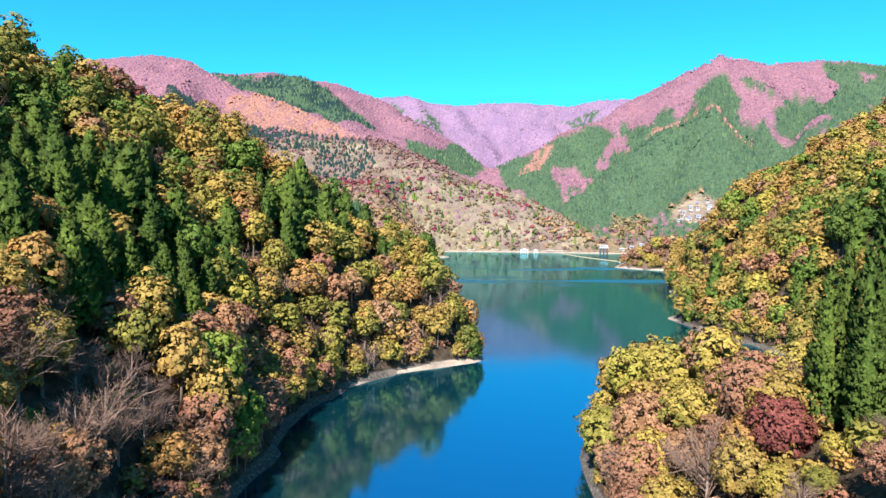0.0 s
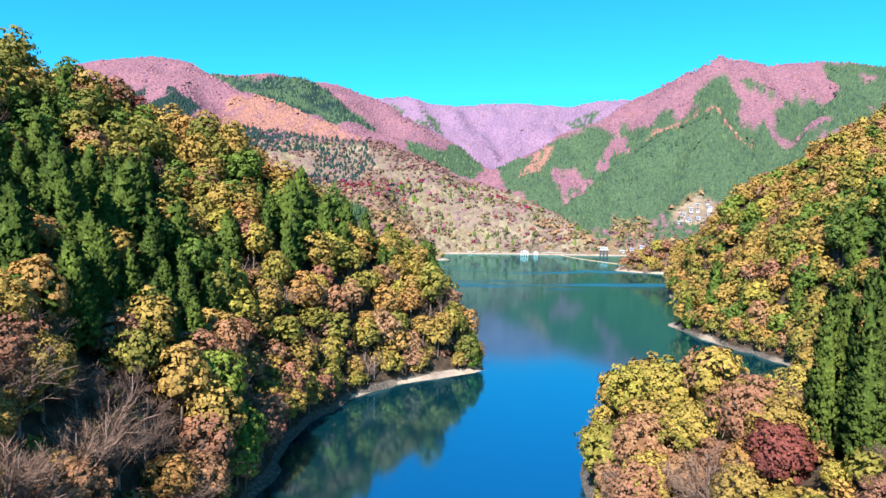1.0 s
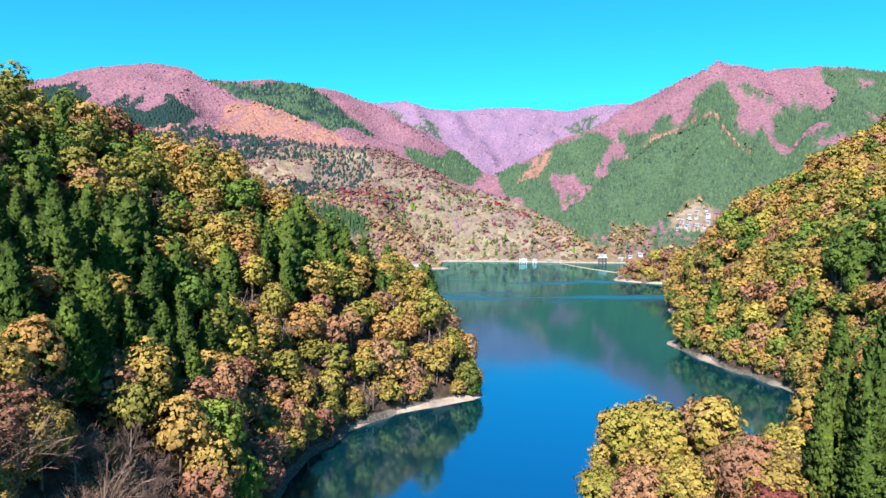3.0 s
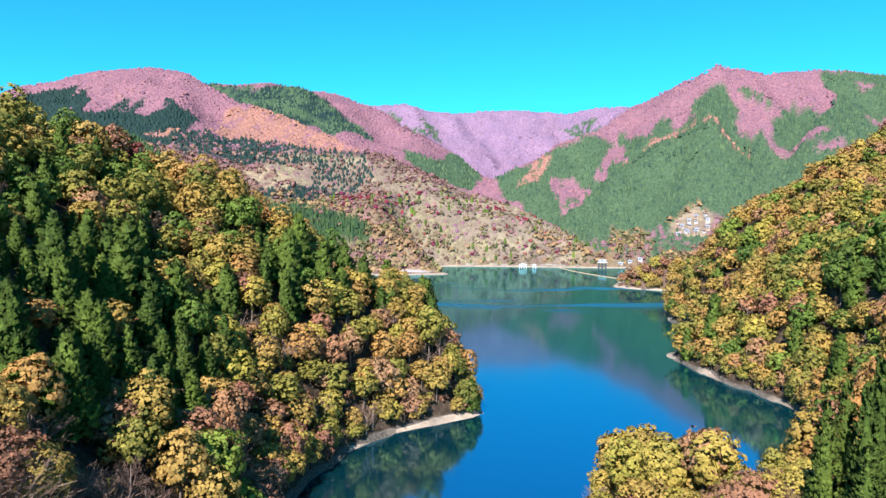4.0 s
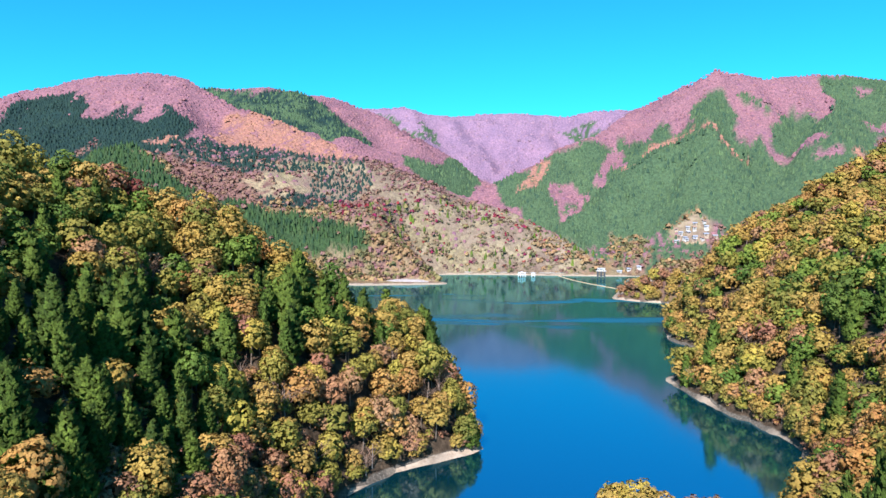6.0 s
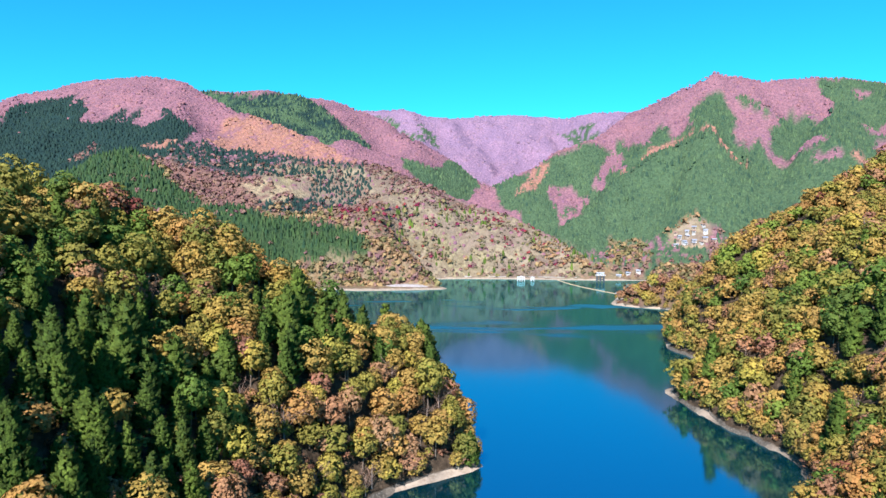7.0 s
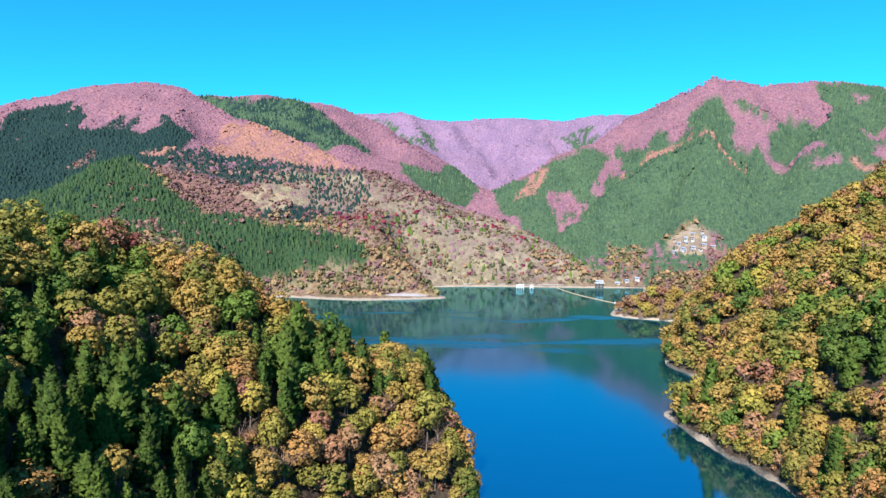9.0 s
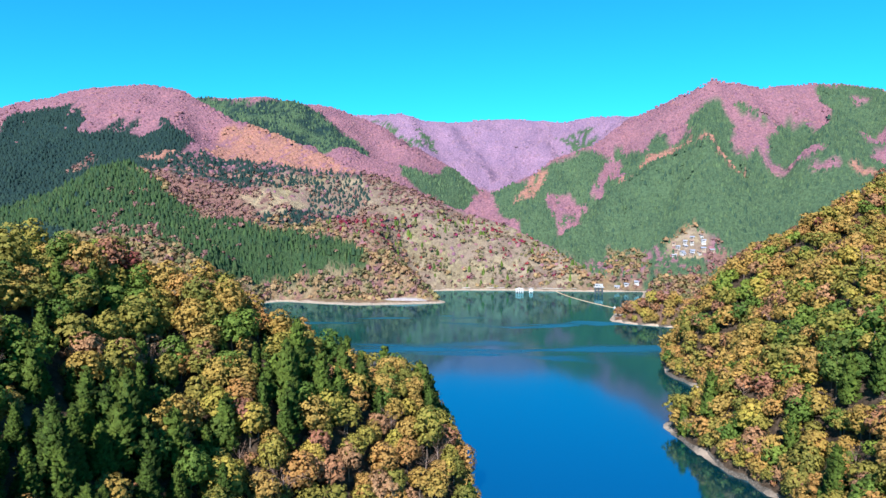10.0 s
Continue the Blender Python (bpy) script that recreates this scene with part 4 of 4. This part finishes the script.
# low bushes under the trees of the near slopes
bx, by, rng = scatter(-150, 240, 52, 745, 5.6, 13)
bz = land(bx, by)
grow = (bz > 0.8) & (bx > -0.78 * by - 10) & (bx < 0.62 * by + 10) & ((by < 235) | (bz < 9)) & ((by < 300) | (bx > 0)) & (bz < 60)
bx, by, bz = bx[grow], by[grow], bz[grow]
for kind in ("russet", "ochre", "olive"):
    mine = np.flatnonzero(rng.integers(0, 3, bx.size) == ("russet", "ochre", "olive").index(kind))
    fine, coarse, pieces = [c for c, t in prototypes(kind, "back")], [c for c, t in prototypes(kind, "bush")], []
    hues = []
    for i in mine:
        pieces.append(moved((fine if math.hypot(bx[i], by[i]) < 105 else coarse)[i % 3], bx[i], by[i], bz[i] - 0.6, rng.uniform(0, 6.28), rng.uniform(0.32, 0.62)))
        hues.append(np.full(len(pieces[-1][0]), (i * 0.618034) % 1.0))
    low = new(kind + "_bushes", crown_mesh(kind + "_bushes", join(*pieces), WOOD[kind]))
    tree_hues(low.data, np.concatenate(hues))
    tagged(low, "low " + kind + " bushes filling the gaps under the trees", "bushes", kind="stuff")

# the stand of tall cedars on the neck of the near point
tall = [crown_mesh("tall_cedar_crown", cedar_crown(np.random.default_rng(70 + k), 3.7, 20, 17, 0.40, 15, 5.6, 1.55), LEAF["tall"]) for k in range(3)]
stem = mesh_of("tall_cedar_trunk", *trunk_mesh(np.random.default_rng(75), 20, 0.3), BARK, True)
for k, (cx, cy, tip) in enumerate(((53, 101, 49), (56.5, 97, 52.5), (60.5, 100, 55), (64, 96, 58.5), (68, 99, 61), (58, 105, 51), (63, 105, 55), (68, 92, 62), (61, 92, 56), (54.5, 93, 45), (72, 95, 64))):
    foot = float(land(np.array([cx]), np.array([cy]))[0])
    tree = new("cedar_tree")
    for name, me in (("trunk", stem), ("crown", tall[k % 3])):
        new(name, me).parent = tree
    grow = (tip - foot) / 20
    tree.matrix_basis = pose(cx, cy, foot, 0, 0, 77 * k) @ Matrix.Diagonal((0.88, 0.88, grow, 1))
    tagged(tree, "tall dense cedar with bright tufted sprays", "tree", "trees on the hillsides")


# ---- far woods ----
def wood_of(name, label, x, y, z, tall, wide, pointed, mat, rng, sides=4):
    """Many small crowns joined into one mesh: pointed for plantations, rounded for broadleaf woods."""
    n = len(x)
    if n == 0:
        return
    if not pointed and tall > 4.7 or name.startswith("twig"):
        k = 14
        up = unit(rng, n * k).reshape(n, k, 3)
        up[..., 2] = np.abs(up[..., 2])
        g = rng.uniform(0.55, 1.35, (n, 1, 1))
        at = np.stack([x, y, z], 1)[:, None] + up * g * rng.uniform(0.6, 1.0, (n, k, 1)) * (wide, wide, tall * 0.8)
        face = (up + 0.5 * unit(rng, n * k).reshape(n, k, 3)).reshape(-1, 3)
        face /= np.linalg.norm(face, axis=1)[:, None]
        wood = new(name, crown_mesh(name, cards(rng, at.reshape(-1, 3), face, wide * 0.45 * np.repeat(g[:, 0, 0], k), up.reshape(-1, 3) * 0.8 + face * 0.4), mat))
        tree_hues(wood.data, np.repeat(rng.random(n), k * 4))
        tagged(wood, label, "woodland", kind="stuff")
        return
    a = 2 * math.pi * np.arange(sides) / sides
    foot = -3.0 / tall
    rings = [(foot, 0.95), (0.5, 1.0)] if not pointed else [(foot, 1.05), (0.5, 0.58)]
    prof = np.concatenate([np.stack([w * np.cos(a + 0.3 * k), w * np.sin(a + 0.3 * k), np.full(sides, h)], 1) for k, (h, w) in enumerate(rings)] + [np.array([[0, 0, 1.0]])])
    tris = []
    for k in range(len(rings) - 1):
        for j in range(sides):
            b = (j + 1) % sides
            tris += [(k * sides + j, k * sides + b, (k + 1) * sides + b), (k * sides + j, (k + 1) * sides + b, (k + 1) * sides + j)]
    tris += [((len(rings) - 1) * sides + j, (len(rings) - 1) * sides + (j + 1) % sides, len(rings) * sides) for j in range(sides)]
    tris = np.array(tris)
    grow = rng.uniform(0.55, 1.35, n)
    h, w, t = tall * grow * rng.uniform(0.8, 1.2, n), wide * grow * rng.uniform(0.8, 1.2, n), rng.uniform(0, 6.28, n)
    p = prof[None] * np.stack([w, w, h], 1)[:, None]
    p = p * (1 + (0.15 if pointed else 0.42) * rng.uniform(-1, 1, (n, len(prof), 3)))
    c, s = np.cos(t)[:, None], np.sin(t)[:, None]
    q = np.stack([p[..., 0] * c - p[..., 1] * s + x[:, None], p[..., 0] * s + p[..., 1] * c + y[:, None], p[..., 2] + z[:, None] - 0.6], -1)
    f = (tris[None] + (np.arange(n) * len(prof))[:, None, None]).reshape(-1, 3)
    wood = new(name, mesh_of(name, q.reshape(-1, 3), f, mat, True))
    tree_hues(wood.data, np.repeat(rng.random(n), len(prof)))
    if tall < 8:
        soft_normals(wood.data)
    tagged(wood, label, "woodland", kind="stuff")


FAR = {  # height, half-width, pointed, label
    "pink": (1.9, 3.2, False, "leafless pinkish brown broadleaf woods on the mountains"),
    "farpink": (1.9, 4.0, False, "distant leafless woods on the far ridge, pink turned mauve to imitate haze"),
    "shoulder": (2.4, 3.6, False, "orange-brown autumn woods on the mountain shoulders"),
    "plant": (7.4, 2.4, True, "green cedar plantation on the lower spur"),
    "darkplant": (5.6, 2.8, True, "dark cedar plantation on the mountain, its green blued to imitate haze"),
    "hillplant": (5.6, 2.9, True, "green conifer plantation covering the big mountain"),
    "ochre": (7.0, 5.4, False, "orange and yellow autumn trees near the far shore"),
    "russet": (6.5, 4.6, False, "russet autumn woods above the terraces"),
    "olive": (7.0, 5.2, False, "olive and yellow broadleaf trees by the far shore"),
    "red": (5.6, 3.6, False, "scattered crimson maples on the terraced slope"),
    "twig": (3.4, 2.9, False, "low grey-brown scrub on the terraced slope"),
    "cedar": (7.5, 2.6, True, "scattered dark cedars among the autumn woods"),
}


x, y, rng = scatter(-1150, 1250, 640, 2330, 7.4, 51)
keep = (x > -0.86 * y - 60) & (x < 0.72 * y + 80) & ((y < 1700) | (rng.random(x.size) < 0.28))
keep &= ~((y < 760) & (x > 100)) & ~((y < 760) & (x > -400))
x, y = x[keep], y[keep]
z = land(x, y)
dry = z > 3.0
x, y, z = x[dry], y[dry], z[dry]
names = far_kinds(x, y, z, rng)
bare = np.isin(names, ("pink",)) & (rng.random(x.size) < 0.25)
x, y, z, names = x[~bare], y[~bare], z[~bare], names[~bare]
# the plantations stand closer
qx, qy, rng = scatter(-1000, 60, 780, 1420, 6.3, 53)
qz = land(qx, qy)
qn = far_kinds(qx, qy, qz, rng)
close = (np.isin(qn, ("plant", "darkplant")) | ((qy < 960) & np.isin(qn, ("ochre", "olive", "russet")))) & (qx > -0.82 * qy - 20) & (qz > 3)
x, y, z, names = np.append(x, qx[close]), np.append(y, qy[close]), np.append(z, qz[close]), np.append(names, qn[close])
# scrub, crimson maples and young cedars dotted over the terraced slope
tx, ty, rng = scatter(-240, 205, 955, 1125, 5.2, 57)
tz = land(tx, ty)
slope = inside(np.array(((-239, 1012), (-174, 1013), (-110, 1070), (-38, 1099), (37, 1117), (100, 1082), (161, 1061), (193, 1042), (199, 1026), (-69, 1020), (-83, 1021), (-115, 959), (-167, 971), (-219, 979)), float), tx, ty) & (tz > 7)
pick = rng.random(tx.size)
clump = rough_noise(tx, ty, 26, 58)
tn = np.where(pick < 0.24, "twig", np.where(pick < 0.31, "olive", np.where(pick < 0.35 + 0.06 * (clump > 0.2), "red", np.where(pick < 0.43, "cedar", np.where(pick < 0.47, "russet", "")))))
slope &= (tn != "") & (clump > -0.55)
x, y, z, names = np.append(x, tx[slope]), np.append(y, ty[slope]), np.append(z, tz[slope]), np.append(names, tn[slope])
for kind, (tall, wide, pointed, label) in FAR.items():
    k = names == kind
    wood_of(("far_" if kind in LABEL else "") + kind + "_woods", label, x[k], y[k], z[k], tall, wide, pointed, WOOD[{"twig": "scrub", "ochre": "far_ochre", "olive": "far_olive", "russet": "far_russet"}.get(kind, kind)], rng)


# ---- works and houses on the far shore ----
def part(name, pieces, mat, parent, label=""):
    """One mesh under a thing, from point-and-face pairs."""
    pts, faces, base = [], [], 0
    for v, f in pieces:
        pts += [tuple(c) for c in v]
        faces += [tuple(i + base for i in g) for g in f]
        base += len(v)
    me = bpy.data.meshes.new(name)
    me.from_pydata(pts, [], faces)
    me.update()
    me.materials.append(mat)
    ob = new(name, me)
    ob.parent = parent
    return tagged(ob, label)


def box(x0, x1, y0, y1, z0, z1, inset=0.0):
    """A block, its top drawn in a little."""
    i = inset
    v = [(x0, y0, z0), (x1, y0, z0), (x1, y1, z0), (x0, y1, z0), (x0 + i, y0 + i, z1), (x1 - i, y0 + i, z1), (x1 - i, y1 - i, z1), (x0 + i, y1 - i, z1)]
    return v, [(3, 2, 1, 0), (4, 5, 6, 7), (0, 1, 5, 4), (1, 2, 6, 5), (2, 3, 7, 6), (3, 0, 4, 7)]


def gable(w, d, z0, z1, over):
    """A pitched roof with thickness and overhanging eaves, its ridge along x."""
    a, b, t = w / 2 + over, d / 2 + over, 0.25
    v = [(-a, -b, z0), (a, -b, z0), (a, 0, z1), (-a, 0, z1), (a, b, z0), (-a, b, z0)]
    v += [(x, y, z + t) for x, y, z in v]
    return v, [(0, 3, 2, 1), (3, 5, 4, 2), (6, 7, 8, 9), (9, 8, 10, 11), (0, 1, 7, 6), (4, 5, 11, 10), (1, 2, 8, 7), (2, 4, 10, 8), (5, 3, 9, 11), (3, 0, 6, 9)]


def height_at(px, py):
    return float(land(np.array([float(px)]), np.array([float(py)]))[0])


DARKGLASS = plain("dark_window_glass", [(0.02, 0.025, 0.03), (0.05, 0.055, 0.06)], 0.15, 1.0, 0, 0.6)
BROWNROOF = plain("brown_tiled_roof", [(0.20, 0.12, 0.09), (0.30, 0.19, 0.14)], 0.7, 0.8)
BLUEROOF = plain("blue_metal_roof", [(0.20, 0.22, 0.28), (0.30, 0.32, 0.38)], 0.5, 0.8)
GRAVEL = plain("grey_gravel", [(0.20, 0.165, 0.155), (0.31, 0.265, 0.25), (0.39, 0.34, 0.32)], 0.95, 0.35, 0.3)
TIMBER = plain("weathered_timber_wall", [(0.30, 0.22, 0.16), (0.44, 0.34, 0.26)], 0.85, 1.0)


def house(px, py, turn, w, d, h, wall, roof, label):
    home = new("house")
    z = height_at(px, py)
    part("wall", [box(-w / 2, w / 2, -d / 2, d / 2, -3.0, h)], wall, home)
    part("roof", [gable(w, d, h, h + d * 0.34, 0.7)], roof, home)
    part("door", [box(w * 0.28, w * 0.28 + 1.0, -d / 2 - 0.06, -d / 2 + 0.05, 0, 2.1)], TIMBER, home)
    for k in range(2):
        wx = -w * 0.38 + k * w * 0.32
        pane = part("window", [box(wx, wx + 1.7, -d / 2 - 0.05, -d / 2 + 0.05, 1.0, 2.3)], DARKGLASS, home)
        if h > 4.3:
            part("window", [box(wx, wx + 1.7, -d / 2 - 0.05, -d / 2 + 0.05, 3.2, 4.2)], DARKGLASS, home)
    home.matrix_basis = pose(px, py, z, 0, 0, turn)
    return tagged(home, label, "house", "houses of the hillside village")


rng = np.random.default_rng(90)
walls = [CONCRETE, TIMBER, CONCRETE, TIMBER, WHITEWALL]
roofs = [GREYROOF, BLUEROOF, BROWNROOF, GREYROOF]
names = {0: "grey", 1: "blue", 2: "brown", 3: "grey"}
for k in range(17):
    row = k % 4
    hx, hy = 318 + (k // 4) * 14 + rng.uniform(-4, 4) + row * 3, 1074 + row * 7.5 + rng.uniform(-3, 3)
    r = int(rng.integers(0, 4))
    house(hx, hy, rng.uniform(-25, 25), rng.uniform(5.0, 7.5), rng.uniform(4.0, 5.2), 4.6 if k % 3 else 2.8, walls[k % 5], roofs[r],
          ("two-storey" if k % 3 else "low") + (" pale" if walls[k % 5] is not TIMBER else " timber") + " house with a " + names[r] + " pitched roof")
for hx, hy, w in ((216, 1018, 7), (230, 1020, 6), (246, 1021, 6.5)):
    house(hx, hy, rng.uniform(-15, 15), w, 4.5, 2.7, CONCRETE, GREYROOF, "small pale lakeside house with a grey roof")


def intake_tower():
    """A small white control room on a deck over tall dark piers standing in the lake."""
    tower = new("intake_tower")
    for sx0 in (-5.0, 0.0, 5.0):
        for sy0 in (-3.0, 3.0):
            part("pier", [box(sx0 - 0.8, sx0 + 0.8, sy0 - 0.8, sy0 + 0.8, -9, 10.0)], DARKSTEEL, tower, "dark concrete pier")
    for z in (3.4, 7.0):
        for sy0 in (-3.3, 2.7):
            part("crossbeam", [box(-5.7, 5.7, sy0, sy0 + 0.6, z, z + 0.9)], DARKSTEEL, tower)
    part("deck", [box(-7.2, 7.2, -4.6, 4.6, 10.0, 10.9)], CONCRETE, tower)
    part("control_room", [box(-5.2, 5.2, -3.2, 3.2, 10.9, 14.0)], WHITEWALL, tower)
    part("roof", [box(-6.0, 6.0, -4.0, 4.0, 14.0, 14.6, 0.3)], CONCRETE, tower)
    part("door", [box(2.6, 3.6, -3.28, -3.1, 10.9, 12.9)], DARKSTEEL, tower)
    for k in range(3):
        pane = part("window", [box(-4.6 + k * 2.3, -3.0 + k * 2.3, -3.28, -3.1, 11.8, 13.2)], DARKGLASS, tower)
        part("sill", [box(-4.7 + k * 2.3, -2.9 + k * 2.3, -3.4, -3.1, 11.65, 11.8)], CONCRETE, pane)
    part("railing", [box(-7.2, 7.2, -4.6, -4.5, 11.8, 11.95)] + [box(-7.2 + k * 1.8, -7.1 + k * 1.8, -4.6, -4.5, 10.9, 11.9) for k in range(9)], DARKSTEEL, tower)
    tower.matrix_basis = pose(181, 978, 0, 0, 0, -6)
    tagged(tower, "white intake tower on dark piers standing in the lake", "tower")


def gantry(px, py, w, tall, bays):
    """A white lifting frame of slender posts over the water's edge."""
    g = new("gate_gantry")
    for sy0 in (0.0, 4.0):
        for k in range(bays + 1):
            gx0 = -w / 2 + w * k / bays
            part("post", [box(gx0 - 0.2, gx0 + 0.2, sy0 - 0.2, sy0 + 0.2, -5, tall)], WHITEWALL, g)
        for z in (tall * 0.45, tall):
            part("beam", [box(-w / 2 - 0.5, w / 2 + 0.5, sy0 - 0.25, sy0 + 0.25, z - 0.25, z + 0.25)], WHITEWALL, g)
        for k in range(bays):
            x0, x1 = -w / 2 + w * k / bays, -w / 2 + w * (k + 1) / bays
            v, f = tube([(x0, sy0, tall * 0.45), (x1, sy0, tall)], [0.12, 0.12], 4)
            part("brace", [(v, [tuple(q) for q in f])], WHITEWALL, g)
    part("hoist", [box(-w * 0.2, w * 0.2, 1.0, 3.0, tall + 0.25, tall + 1.6, 0.15)], CONCRETE, g, "grey hoist housing")
    g.matrix_basis = pose(px, py, 0, 0, 0, 4)
    tagged(g, "white painted steel gate gantry at the water's edge", "gantry")


intake_tower()
gantry(66, 978, 10, 6.5, 3)
gantry(83, 980, 4, 5.5, 1)

# floating boom across the bay, a chain of floats
boom = new("floating_boom")
ax, ay, bx, by = 122, 1000, 173, 836
count = 64
for k in range(count):
    f, g = k / count, (k + 0.86) / count
    sag = lambda s: 7.0 * math.sin(math.pi * s)
    p0 = (ax + (bx - ax) * f - sag(f), ay + (by - ay) * f, 0.15)
    p1 = (ax + (bx - ax) * g - sag(g), ay + (by - ay) * g, 0.15)
    v, f3 = tube([p0, p1], [0.55, 0.55], 8)
    part("float", [(v, [tuple(q) for q in f3]), (v[:8], [tuple(range(8))]), (v[8:], [tuple(range(7, -1, -1))])], FLOAT, boom)
tagged(boom, "long floating boom of weathered orange floats on the lake", "boom")
buoy = new("boom_anchor")
part("body", [ball(1.6, (0, 0, 0.4), 6, 10)], WHITEWALL, buoy)
part("mast", [tube([(0, 0, 1.6), (0, 0, 3.6)], [0.15, 0.1], 6)], WHITEWALL, buoy)
buoy.matrix_basis = pose(174, 832, 0)
tagged(buoy, "white anchor float at the end of the boom", "buoy")


def strip(name, line, z0, z1, thick, mat, label):
    """A low wall that follows a line, each stretch butted to the next."""
    pieces = []
    for (x0, y0), (x1, y1) in zip(line, line[1:]):
        n = np.array((y1 - y0, x0 - x1)) / math.hypot(x1 - x0, y1 - y0) * thick
        v = [(x0, y0, z0), (x1, y1, z0), (x1 - n[0], y1 - n[1], z0), (x0 - n[0], y0 - n[1], z0)]
        pieces.append((v + [(a, b, z1) for a, b, c in v], [(3, 2, 1, 0), (4, 5, 6, 7), (0, 1, 5, 4), (1, 2, 6, 5), (2, 3, 7, 6), (3, 0, 4, 7)]))
    ob = part(name, pieces, mat, None, label)
    return tagged(ob, label, "wall", kind="structure")


strip("retaining_wall_1", [(-90, 1000), (-20, 1017), (50, 1020), (120, 1017), (186, 1015), (250, 1020)], -2, 3.4, 1.2, CONCRETE, "pale concrete revetment along the far shore")
strip("retaining_wall_2", [(-10, 1034), (60, 1034), (130, 1031), (200, 1028)], 2, 8.0, 1.0, CONCRETE, "pale retaining wall below the lakeside road")
rail = new("guard_rail")
for k in range(60):
    part("post", [box(-8 + k * 3.4, -7.7 + k * 3.4, 1033.0 - k * 0.08, 1033.3 - k * 0.08, 8.0, 9.1)], WHITEWALL, rail)
part("beam", [box(-8, 196, 1030.5, 1030.8, 8.6, 8.95)], WHITEWALL, rail)
tagged(rail, "white guard rail along the lakeside road", "guard rail")

# bare heap of gravel on the spit across the bay
px, py = np.meshgrid(np.linspace(-1, 1, 34), np.linspace(-1, 1, 20))
hz = 3.6 * np.clip(1 - (px ** 2 + py ** 2), 0, 1) ** 0.7 + 0.7 * rough_noise(px * 40, py * 40, 9, 61) * (px ** 2 + py ** 2 < 0.95)
gi = np.arange(px.size).reshape(px.shape)
heap = new("gravel_heap", mesh_of("gravel_heap", np.stack([-92 + 32 * px, 872 + 9 * py, 0.6 + hz + 1.2], -1).reshape(-1, 3), np.stack([gi[:-1, :-1], gi[:-1, 1:], gi[1:, 1:], gi[1:, :-1]], -1).reshape(-1, 4), GRAVEL, True))
tagged(heap, "broad heap of grey gravel on the lakeside spit", "gravel heap")
